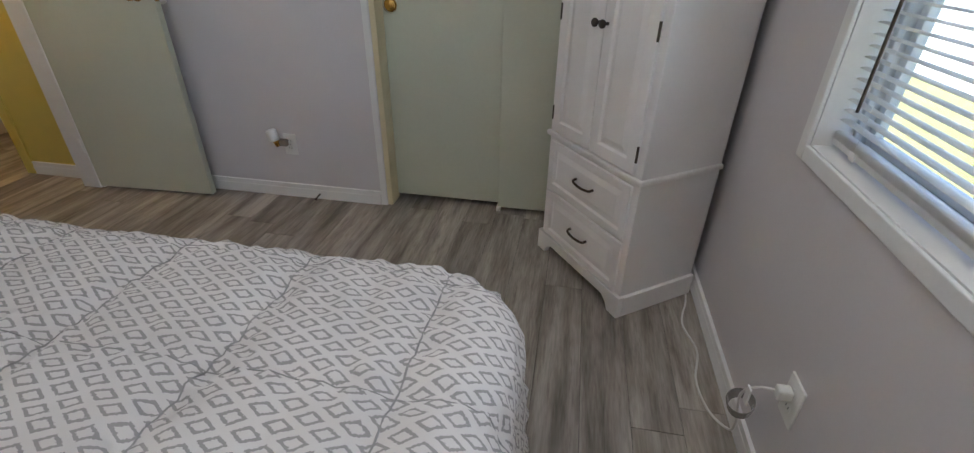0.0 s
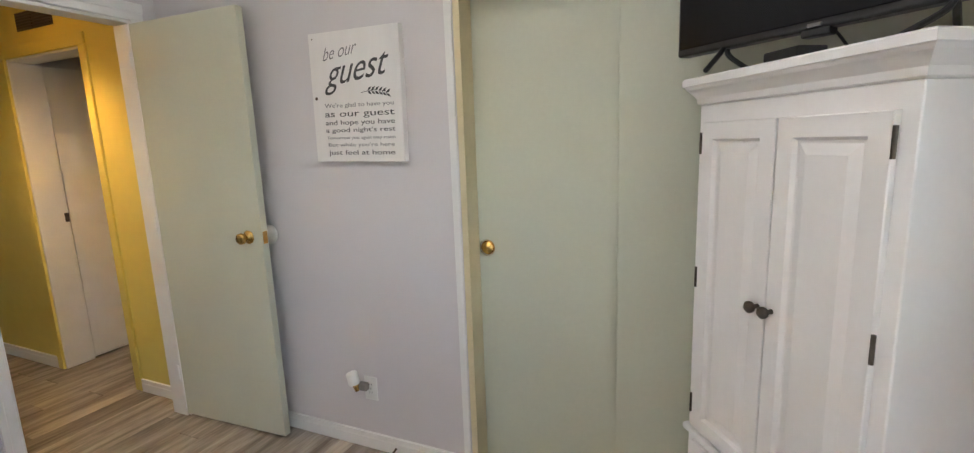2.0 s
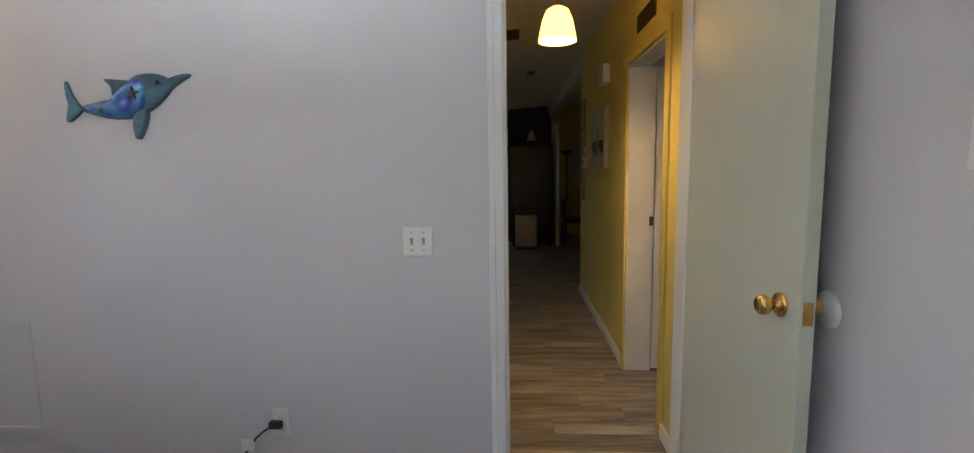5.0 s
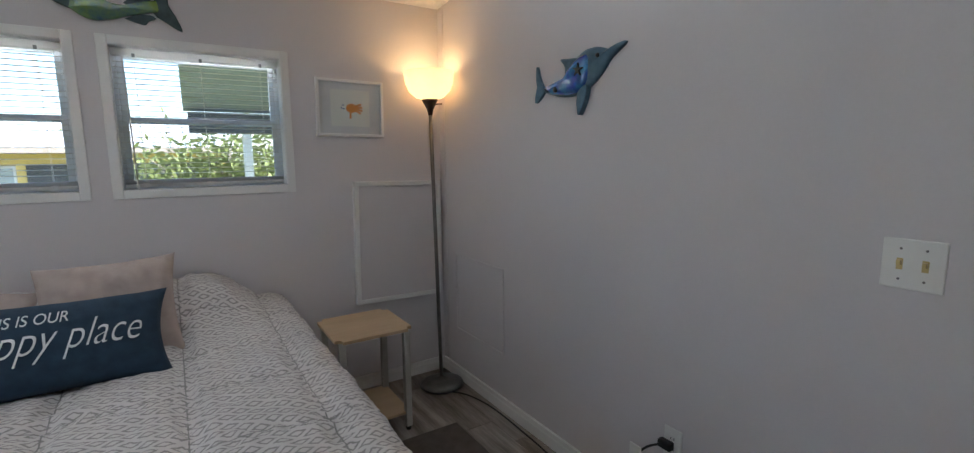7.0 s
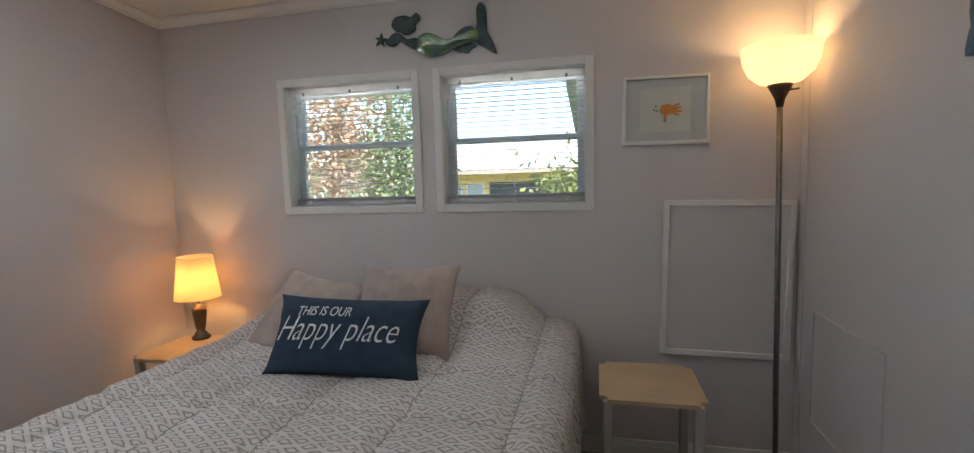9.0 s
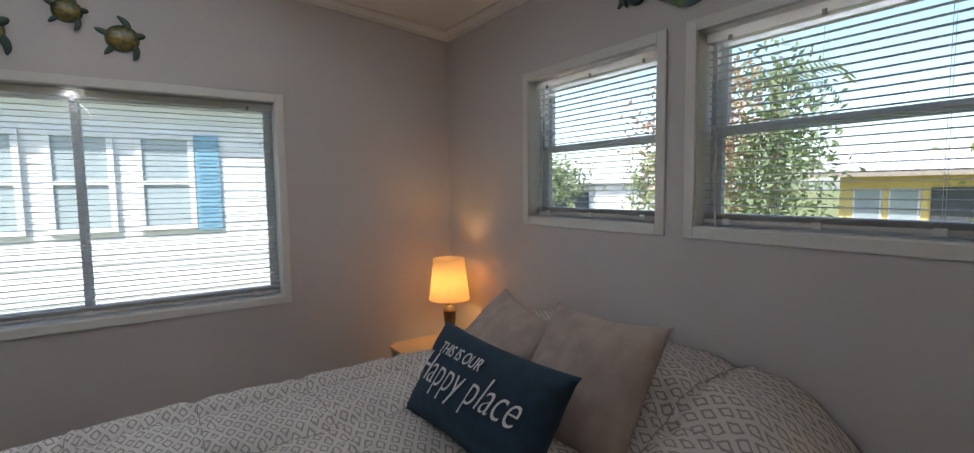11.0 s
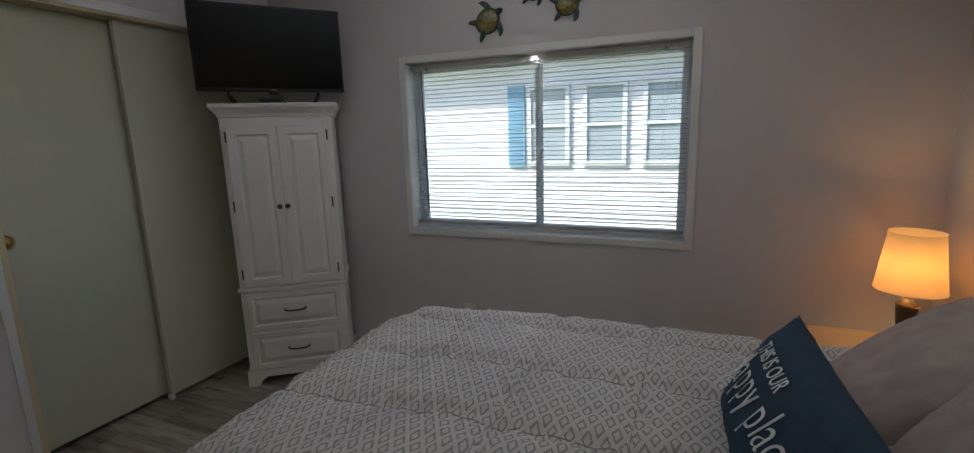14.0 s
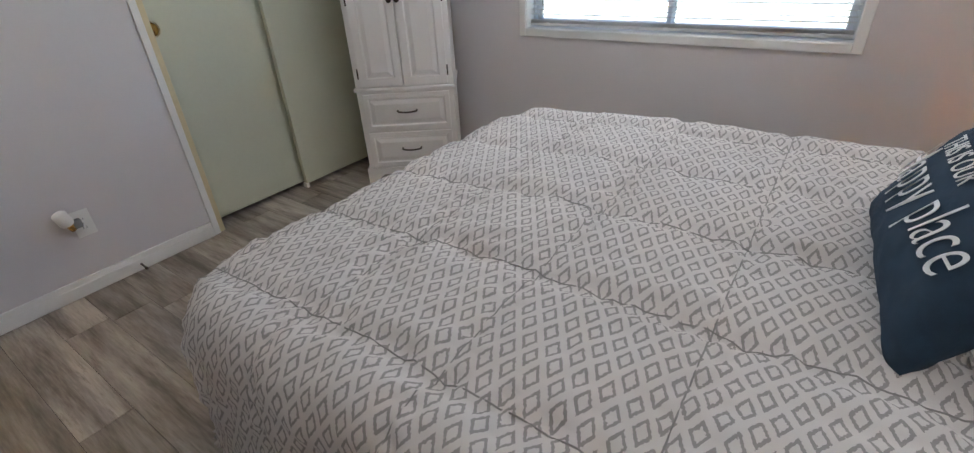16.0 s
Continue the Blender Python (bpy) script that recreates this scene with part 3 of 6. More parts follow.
baseboard("baseboard_north", -2.40, -0.811, N - 0.012, N)
baseboard("baseboard_west", W, W + 0.012, S + 0.014, 1.54)
baseboard("baseboard_south", W + 0.014, E - 0.014, S, S + 0.012)
baseboard("baseboard_east", E - 0.012, E, S + 0.014, N - 0.004)

trim("trim_corner", "flat corner strip painted like the wall", [(W, W + 0.004, S + 0.002, S + 0.062, 0.08, 2.18)], "wall", bevel=0.001)

# doorway casing, moulded in two steps, and the jamb inside it
_y0, _y1, _zt = DOOR
trim("trim_doorway", "white moulded doorway casing", [
    (W, W + 0.014, _y0 - 0.055, _y0 + 0.004, 0, _zt + 0.0), (W, W + 0.020, _y0 - 0.055, _y0 - 0.030, 0, _zt),
    (W, W + 0.014, _y1 - 0.004, _y1 + 0.055, 0, _zt), (W, W + 0.020, _y1 + 0.030, _y1 + 0.055, 0, _zt),
    (W, W + 0.014, _y0 - 0.055, _y1 + 0.055, _zt + 0.001, _zt + 0.060), (W, W + 0.020, _y0 - 0.055, _y1 + 0.055, _zt + 0.035, _zt + 0.080)])
trim("trim_jamb", "white doorway jamb with a brass strike plate", [
    (W - T - 0.012, W - 0.001, _y0, _y0 + 0.016, 0, _zt - 0.016), (W - T - 0.012, W - 0.001, _y1 - 0.016, _y1, 0, _zt - 0.016), (W - T - 0.012, W - 0.001, _y0, _y1, _zt - 0.015, _zt)])
trim("trim_closet", "white closet casing", [(-0.808, -0.776, N - 0.010, N, 0, CLO[2] + 0.045), (-0.775, E - 0.002, N - 0.010, N, CLO[2], CLO[2] + 0.045)], bevel=0.003)
trim("trim_closet_jamb", "cream closet jamb", [(-0.775, -0.748, N, N + 0.11, 0, CLO[2] - 0.002), (-0.746, E - 0.002, N + 0.002, N + 0.11, CLO[2] - 0.012, CLO[2] + 0.038)], "jamb", bevel=0.002)


def closet_door(x0, x1, y, label, pull):
    d = thing("closet_door", (0, 0, 0), label, "closet door", "sliding closet doors")
    part("panel", B(x0, x1, y, y + 0.028, 0.026, CLO[2] - 0.015, bevel=0.002), "door", d)
    if pull:
        px = x0 + 0.038
        part("finger_pull", lathe([(0.0, 0.010), (0.024, 0.008), (0.027, 0.0), (0.032, -0.002), (0.034, 0.002), (0.032, 0.006)], 28, m=pose(px, y - 0.001, 0.981, 90)), "brass", d, "round brass finger pull", smooth=True)
    else:
        part("floor_guide", B(x0 - 0.008, x0 + 0.012, y - 0.004, y + 0.03, 0.0, 0.03, bevel=0.002), "plate", d, "small white floor guide")
    return d


closet_door(-0.750, 0.15, N + 0.098, "flat pale olive sliding closet door with brass pull", True)
closet_door(-0.183, E - 0.004, N + 0.048, "flat pale olive sliding closet door overlapping its neighbour", False)


def interior_door():
    hx, hy = W - 0.012, 2.282
    ang = math.degrees(math.atan2(2.313 - 2.283, -1.74 - hx))
    d = thing("door_1", pose(hx, hy, 0.012, 0, 0, ang), "flat pale olive bedroom door standing open against the wall", "door", kind="structure")
    part("leaf", B(0, 0.690, 0, 0.036, 0, 2.006, bevel=0.002), "door", d)
    for side in (-1, 1):
        y0 = 0.0 if side < 0 else 0.036
        prof = [(0.0, 0.0), (0.031, 0.0), (0.032, 0.004), (0.026, 0.008), (0.012, 0.010), (0.011, 0.024), (0.020, 0.030), (0.026, 0.040), (0.025, 0.052), (0.018, 0.058), (0.0, 0.056)]
        part("doorknob", lathe(prof, 28, m=pose(0.610, y0, 1.000, 90 if side < 0 else -90)), "brass", d, "polished brass doorknob", smooth=True)
    part("latch_plate", B(0.6895, 0.6915, 0.006, 0.030, 0.970, 1.027, bevel=0.0005), "brass", d)
    for z in (0.2, 1.0, 1.8):
        part("hinge", lathe([(0.0, 0), (0.007, 0), (0.007, 0.08), (0.0, 0.08)], 12, m=pose(-0.002, -0.006, z)), "white", d)
    return d


interior_door()
bump_disc = thing("door_bumper", (-1.812, N, 1.005), "round white plastic wall bumper behind the doorknob", "door bumper")
part("disc", lathe([(0, 0), (0.047, 0), (0.047, 0.004), (0.036, 0.010), (0.0, 0.012)], 32, m=pose(0, 0, 0, 90)), "plate", bump_disc, smooth=True)

# ---- windows ----


def window_unit(name, label, m, width, height, slider):
    """A window in local x (across) and z (up); y points out of doors. The origin is the opening's lower corner in the room's wall face."""
    w = thing(name, m, label, "window", kind="structure")
    c = 0.034
    bm = bmesh.new()
    for a in ((-c, 0.004, -0.006, 0.014, -c, height + c), (width - 0.004, width + c, -0.006, 0.014, -c, height + c), (0.004, width - 0.004, -0.006, 0.014, -c, 0.004), (0.004, width - 0.004, -0.006, 0.014, height - 0.004, height + c)):
        box(bm, a[0], a[1], a[2] - 0.004, 0.0, a[4], a[5], bevel=0.003)
    part("casing", bm, "white", w, "white flat casing")
    bm = bmesh.new()
    D = OUT
    box(bm, 0, 0.006, 0.001, D, 0, height)
    box(bm, width - 0.006, width, 0.001, D, 0, height)
    box(bm, 0.006, width - 0.006, 0.001, D, 0, 0.006)
    box(bm, 0.006, width - 0.006, 0.001, D, height - 0.006, height)
    part("reveal", bm, "white", w)
    f0, f1 = D - 0.052, D - 0.004
    fr = 0.022
    bm = bmesh.new()
    for a in ((0.006, fr, 0.006, height - 0.006), (width - fr, width - 0.006, 0.006, height - 0.006), (fr, width - fr, 0.006, fr), (fr, width - fr, height - fr, height - 0.006)):
        box(bm, a[0], a[1], f0, f1, a[2], a[3], bevel=0.004)
    part("window_frame", bm, "vinylframe", w)

    def sash(x0, x1, z0, z1, y, t=0.024):
        s = part("sash", bmesh.new(), "vinylframe", w)
        bm = bmesh.new()
        for a in ((x0, x0 + t, z0, z1), (x1 - t, x1, z0, z1), (x0 + t, x1 - t, z0, z0 + t), (x0 + t, x1 - t, z1 - t, z1)):
            box(bm, a[0], a[1], y, y + 0.022, a[2], a[3], bevel=0.003)
        bm.to_mesh(s.data)
        bm.free()
        p = part("pane", B(x0 + t - 0.003, x1 - t + 0.003, y + 0.009, y + 0.013, z0 + t - 0.003, z1 - t + 0.003), "glass", s)
        p.visible_shadow = False

    if slider:
        h = width * 0.5
        sash(fr, h + 0.016, fr, height - fr, f0 + 0.026)
        sash(h - 0.016, width - fr, fr, height - fr, f0 + 0.002)
    else:
        h = height * 0.5
        sash(fr, width - fr, h - 0.014, height - fr, f0 + 0.026)
        sash(fr, width - fr, fr, h + 0.014, f0 + 0.002)
    return w


def blind(name, label, m, width, height, pitch, wand_x, dark_wand, slack=0.0):
    """Mini blind, slats open and level, gathered rail at the bottom. Local axes as for the window."""
    b = thing(name, m, label, "window blind", "mini blinds")
    y = 0.050
    part("headrail", B(0.010, width - 0.010, y - 0.014, y + 0.014, height - 0.040, height - 0.010, bevel=0.003), "slat", b)
    bm = bmesh.new()
    sl = 0.0125
    k = 5
    prev = None
    L = width - 0.024
    for i in range(k):
        u = -1 + 2 * i / (k - 1)
        z = 0.0022 * (1 - u * u)
        row = [bm.verts.new((x, u * sl, z + h)) for x in (0, L) for h in (0, 0.0007)]
        if prev:
            bm.faces.new((prev[0], prev[2], row[2], row[0]))
            bm.faces.new((prev[1], row[1], row[3], prev[3]))
            bm.faces.new((prev[0], row[0], row[1], prev[1]))
            bm.faces.new((prev[2], prev[3], row[3], row[2]))
        prev = row
    bmesh.ops.recalc_face_normals(bm, faces=bm.faces)
    bottom = 0.030
    n = int((height - 0.055 - bottom) / pitch)
    first = part("slat", bm, "slat", b, at=pose(0.012, y, bottom + 0.02 + pitch))
    for i in range(2, n + 1):
        z = bottom + 0.02 + pitch * i
        twin(first, b, pose(0.012, y + random.uniform(-0.0003, 0.0003), z, random.uniform(-0.7, 0.7), slack * (1 - i / n), 0))
    # the slats left over rest on the bottom rail
    for i in range(4):
        twin(first, b, pose(0.012, y, bottom + 0.002 + i * 0.0042))
    part("bottom_rail", B(0.012, width - 0.012, y - 0.012, y + 0.012, bottom - 0.014, bottom + 0.001, bevel=0.003), "slat", b)
    for x in ((0.09, width / 2, width - 0.09) if width < 1 else (0.12, width * 0.5, width - 0.12)):
        bm = bmesh.new()
        for yy in (-0.013, 0.013):
            tube([(x, y + yy, bottom), (x, y + yy, height - 0.03)], 0.0006, 4, bm)
        part("ladder_cord", bm, "plate", b)
        part("rail_clip", B(x - 0.012, x + 0.012, y - 0.016, y - 0.011, bottom - 0.016, bottom + 0.004, bevel=0.001), "plate", b)
        part("bracket", B(x - 0.006, x + 0.006, y - 0.0185, y - 0.0145, height - 0.046, height - 0.030, bevel=0.001), "steel", b)
    part("wand", tube([(wand_x, y - 0.022, height - 0.045), (wand_x + 0.01, y - 0.026, height * (0.12 if dark_wand else -0.06))], 0.0035, 6), "bronze" if dark_wand else "slat", b, "slim tilt wand")
    if dark_wand:
        for z in (0.16, 0.8):
            part("cord_loop", tube(arc([(width - 0.05, y - 0.018, height * z), (width - 0.075, y - 0.02, height * z - 0.012), (width - 0.06, y - 0.02, height * z - 0.025), (width - 0.045, y - 0.018, height * z - 0.012)], 5), 0.0012, 5), "black", b)
    return b


# east window: local x runs along +y reversed so that y points out of doors
mE = Matrix(((0, 1, 0, E), (-1, 0, 0, WE[1]), (0, 0, 1, WE[2]), (0, 0, 0, 1)))
window_unit("window_1", "wide white sliding window over the bed", mE, WE[1] - WE[0], WE[3] - WE[2], True)
blind("window_blind", "white mini blind with open slats in the wide window", mE, WE[1] - WE[0], WE[3] - WE[2], 0.0232, 0.085, True, slack=0.12)
for nm, ws in (("window_2", WS1), ("window_3", WS2)):
    mS = Matrix(((-1, 0, 0, ws[1]), (0, -1, 0, S), (0, 0, 1, ws[2]), (0, 0, 0, 1)))
    window_unit(nm, "white double-hung window", mS, ws[1] - ws[0], ws[3] - ws[2], False)
    blind("window_blind", "white mini blind with open slats in a small window", mS, ws[1] - ws[0], ws[3] - ws[2], 0.0232, 0.05, False)

# ---- the bed ----
BX0, BX1, BY0, BY1, BZ = -1.515, 0.108, -0.985, 1.115, 0.645


def bed():
    b = thing("bed", ((BX0 + BX1) / 2, 0, 0), "queen bed made up with a quilted comforter", "bed")
    x = (BX1 - BX0) / 2 - 0.075
    part("box_spring", B(-x, x, BY0 + 0.02, BY1 - 0.09, 0.18, 0.38, bevel=0.02), "mattress", b)
    part("mattress", B(-x, x, BY0 + 0.02, BY1 - 0.09, 0.382, 0.555, bevel=0.05, seg=3), "mattress", b)
    for sx in (-1, 1):
        part("bed_rail", B(sx * x - 0.02, sx * x + 0.02, BY0 + 0.03, BY1 - 0.1, 0.14, 0.178, bevel=0.004), "black", b)
    leg = None
    for sx in (-1, 1):
        for y in (BY0 + 0.12, 0.05, BY1 - 0.2):
            at = pose(sx * (x - 0.03), y, 0)
            if leg is None:
                leg = part("leg", B(-0.02, 0.02, -0.02, 0.02, 0, 0.14, bevel=0.003), "black", b, at=at)
            else:
                twin(leg, b, at)
    return b


bed()


def comforter():
    cx = (BX0 + BX1) / 2
    r = 0.105
    a = (BX1 - BX0) / 2 - r
    b0 = BY1 - r
    rc = 0.12
    drop = 0.40
    hang = r * math.pi / 2 + drop - r
    step = 0.0105
    us = np.arange(-(a + hang), a + hang + step, step)
    vs = np.arange(BY0, b0 + hang + step, step)
    seams_u = [-1.36 - 0.32, -1.36, -1.035, -0.715, -0.395, -0.07, 0.25]
    seams_v = [-0.635, -0.30, 0.03, 0.365, 0.70, 1.035, 1.37]
    verts, uvs = [], []

    def near(v, lines):
        return min(abs(v - s) for s in lines)

    for v in vs:
        for u in us:
            # a rounded foot corner: nearest point of the flat top, then outwards over the edge
            ku, kv = abs(u) - (a - rc), v - (b0 - rc)
            if ku > 0 and kv > 0:
                k = math.hypot(ku, kv)
                nx, ny = math.copysign(ku, u) / k, kv / k
                d = max(0.0, k - rc)
                m = min(k, rc)
                rx, ry = math.copysign(a - rc, u) + nx * m, b0 - rc + ny * m
            else:
                d = max(abs(u) - a, v - b0, 0.0)
                rx, ry = math.copysign(min(abs(u), a), u), min(v, b0)
                nx, ny = (math.copysign(1.0, u), 0.0) if ku > 0 else (0.0, 1.0)
            d = min(d, hang)
            if d < r * math.pi / 2:
                o, h = r * math.sin(d / r), r * (1 - math.cos(d / r))
                nz = math.cos(d / r)
            else:
                e = d - r * math.pi / 2
                o, h, nz = r + 0.02 * e / drop, r + e, 0.0
            no = math.sqrt(max(0.0, 1 - nz * nz))
            xu = u + cx
            su, sv = near(xu, seams_u), near(v, seams_v)
            fade = 1.0 if d == 0 else max(0.15, 1 - d / (r * 1.2))
            puff = fade * 0.020 * (1 - math.exp(-(su / 0.034) ** 2)) + 0.006 * (1 - math.exp(-(sv / 0.03) ** 2)) - 0.006 - 0.020 * fade
            wr = noise.noise(Vector((xu * 7, v * 7, 1))) * 0.006 + noise.noise(Vector((xu * 24 + v * 6, v * 15, 5))) * 0.009
            pinch = math.exp(-(min(su, sv) / 0.05) ** 2)
            wr += pinch * noise.noise(Vector((xu * 34 + v * 14, v * 30, 9))) * 0.015
            ripple = 0.0
            if d > r:
                along = v if abs(nx) > abs(ny) else xu
                ripple = 0.007 * min(1, (d - r) / 0.2) * (math.sin(along * 14 + 1.3 * noise.noise(Vector((along * 3, 0, 0)))) + 0.5 * noise.noise(Vector((along * 9, d * 3, 2))))
            t = puff + wr + ripple
            x = cx + rx + nx * (o + t * no)
            y = ry + ny * (o + t * no)
            z = BZ + 0.012 - h + t * nz
            head = math.exp(-((v + 0.80) / 0.20) ** 2) if v > -0.80 else 1.0
            side = 1 / (1 + math.exp((abs(xu + 0.66) - 0.62) / 0.045))
            z += 0.165 * head * side * (0.92 + 0.10 * noise.noise(Vector((xu * 2.5, v * 3, 3))))
            crest = math.exp(-((xu - 0.0) / 0.10) ** 2)
            z += 0.002 * crest * (1 + noise.noise(Vector((v * 4, 0, 7))))
            sag = min(1.0, max(0.0, (v - b0 + 0.60) / 0.60))
            z -= 0.028 * sag * sag * (3 - 2 * sag)
            verts.append((x, y, z))
            uvs.append((xu, v))
    nu, nv = len(us), len(vs)
    faces = [(j * nu + i, j * nu + i + 1, (j + 1) * nu + i + 1, (j + 1) * nu + i) for j in range(nv - 1) for i in range(nu - 1)]
    me = bpy.data.meshes.new("comforter")
    me.from_pydata(verts, [], faces)
    layer = me.uv_layers.new(name="cloth")
    idx = np.zeros(len(me.loops), dtype=np.int32)
    me.loops.foreach_get("vertex_index", idx)
    layer.data.foreach_set("uv", np.array(uvs, dtype=np.float32)[idx].ravel())
    me.materials.append(M["cloth"])
    me.polygons.foreach_set("use_smooth", [True] * len(me.polygons))
    c = thing("comforter", (0, 0, 0), "white quilted comforter with grey diamond print on the bed", "comforter")
    top = new("quilt", me)
    top.parent = c
    sol = top.modifiers.new("thickness", "SOLIDIFY")
    sol.thickness, sol.offset = 0.018, -1
    V = np.array(verts).reshape(nv, nu, 3)
    # stitched seam lines
    for s in seams_u[1:-1]:
        i = int(np.argmin(abs(us + cx - s)))
        pts = [tuple(V[j, i] + np.array((0, 0, 0.0005))) for j in range(0, nv, 2)]
        part("stitching", tube(pts, 0.0020, 4), "thread", c)
    for s in seams_v:
        if s > vs[-1]:
            continue
        j = int(np.argmin(abs(vs - s)))
        pts = [tuple(V[j, i] + np.array((0, 0, 0.0002))) for i in range(0, nu, 2)]
        part("stitching", tube(pts, 0.0015, 4), "thread", c)
    return c


comforter()


def cushion(name, label, m, w, h, t, material, pull=0.10, seed=0):
    """A stuffed cushion in local x-z, facing -y."""
    c = thing(name, m, label, "pillow")
    n = 36
    bm = bmesh.new()
    grid = {}
    for side in (1, -1):
        for i in range(n + 1):
            for j in range(n + 1):
                a, b = -1 + 2 * i / n, -1 + 2 * j / n
                edge = i in (0, n) or j in (0, n)
                if edge and side < 0:
                    grid[side, i, j] = grid[1, i, j]
                    continue
                th = (max(0.0, 1 - a ** 2) ** 0.42) * (max(0.0, 1 - b ** 2) ** 0.42)
                x = a * w / 2 * (1 - pull * (1 - b * b) * (abs(a) ** 3))
                z = b * h / 2 * (1 - pull * (1 - a * a) * (abs(b) ** 3))
                wr = 0.006 * noise.noise(Vector((a * 3 + seed, b * 3, side)))+ 0.003 * noise.noise(Vector((a * 9 + seed, b * 9, side)))
                grid[side, i, j] = bm.verts.new((x, -side * (t / 2 * th + wr * (1 if th > 0.2 else 0)), z))
    for side in (1, -1):
        for i in range(n):
            for j in range(n):
                q = [grid[side, i, j], grid[side, i + 1, j], grid[side, i + 1, j + 1], grid[side, i, j + 1]]
                bm.faces.new(q if side > 0 else q[::-1])
    body = part("cover", bm, material, c, smooth=True)
    return c, body


def front_y(x, z, w, h, t):
    a, b = x / (w / 2), z / (h / 2)
    return -(t / 2 * (max(0, 1 - a * a) ** 0.42) * (max(0, 1 - b * b) ** 0.42)) - 0.006


def happy_pillow():
    w, h, t = 0.585, 0.30, 0.15
    m = pose(-0.712, -0.268, 0.772, 31, -1.5, 3.5) @ Matrix.Rotation(math.pi, 4, "Z")
    c, body = cushion("lumbar_pillow", "navy lumbar pillow with white lettering leaning on the bed", m, w, h, t, "navy", seed=4)
    lines = [("THIS IS OUR", 0.05, 0.205, 0.2, (-0.070, 0.056), 0.0), ("Happy place", 0.13, 0.445, 0.42, (-0.01, -0.035), -0.0015)]
    for text, size, width, shear, (ox, oz), bold in lines:
        bm = lettering(text, size, width, shear, 0.0006, bold=bold)
        for v in bm.verts:
            x, z = v.co.x + ox, v.co.z + oz + (0.018 * (v.co.x + 0.2) if size > 0.1 else 0)
            v.co = Vector((x, front_y(x, z, w, h, t) + v.co.y, z))
        part("lettering", bm, "print", c, "white printed lettering")
    return c


happy_pillow()
cushion("throw_pillow", "taupe chenille throw pillow propped at the head of the bed", pose(-0.82, -0.545, 0.785, 34, 2, 0) @ Matrix.Rotation(math.pi, 4, "Z"), 0.44, 0.42, 0.16, "taupe", seed=1)
cushion("throw_pillow", "taupe chenille throw pillow slumped behind the navy pillow", pose(-0.365, -0.565, 0.745, 44, -8, -8) @ Matrix.Rotation(math.pi, 4, "Z"), 0.44, 0.42, 0.15, "taupe", seed=2)

# ---- side tables, lamps ----


def side_table(x, y, label):
    t = thing("side_table", (x, y, 0), label, "side table", "small side tables")
    bm = bmesh.new()
    box(bm, -0.185, 0.185, -0.185, 0.185, 0.513, 0.528)
    es = [e for e in bm.edges if abs(e.verts[0].co.z - e.verts[1].co.z) > 0.005]
    bmesh.ops.bevel(bm, geom=es, offset=0.03, segments=5, affect="EDGES")
    part("tabletop", bm, "tan", t, "pale laminate top with rounded corners")
    part("shelf", B(-0.165, 0.165, -0.165, 0.165, 0.085, 0.099, bevel=0.003), "tan", t)
    leg = None
    for sx in (-1, 1):
        for sy in (-1, 1):
            at = pose(sx * 0.155, sy * 0.155, 0)
            if leg is None:
                leg = part("leg", B(-0.016, 0.016, -0.016, 0.016, 0.02, 0.513, bevel=0.004), "greyleg", t, at=at)
                foot = part("foot", lathe([(0, 0), (0.012, 0), (0.013, 0.015), (0.010, 0.021), (0, 0.021)], 14), "black", t, at=at)
            else:
                twin(leg, t, at)
                twin(foot, t, at)
    return t


side_table(-1.781, -0.618, "small pale side table with grey legs standing empty")
side_table(0.392, -0.705, "small pale side table under the table lamp")


def floor_lamp():
    l = thing("floor_lamp", pose(-2.288, -0.785, 0.004, 2.3) @ Matrix.Diagonal((1, 1, 1.012, 1)), "grey torchiere floor lamp, lit, in the corner", "floor lamp")
    part("base", lathe([(0, 0.0), (0.125, 0.0), (0.128, 0.010), (0.122, 0.022), (0.095, 0.034), (0.05, 0.042), (0.016, 0.05), (0.012, 0.055), (0, 0.055)], 40), "steel", l, smooth=True)
    part("pole", lathe([(0, 0.05), (0.0105, 0.05), (0.0105, 1.55), (0, 1.55)], 16), "steel", l, smooth=True)
    part("socket_cup", lathe([(0, 1.545), (0.012, 1.545), (0.018, 1.575), (0.036, 1.61), (0.046, 1.628), (0.0, 1.63)], 28), "bronze", l, smooth=True)
    part("switch_knob", tube([(0.02, 0.01, 1.60), (-0.05, 0.05, 1.603)], 0.0035, 8), "bronze", l)
    part("shade", lathe([(0.030, 1.626), (0.075, 1.640), (0.112, 1.672), (0.131, 1.715), (0.138, 1.765), (0.141, 1.772), (0.135, 1.773), (0.127, 1.717), (0.108, 1.676), (0.072, 1.646), (0.030, 1.632)], 44), "glass_shade", l, "glowing frosted bowl shade", smooth=True)
    return l


floor_lamp()


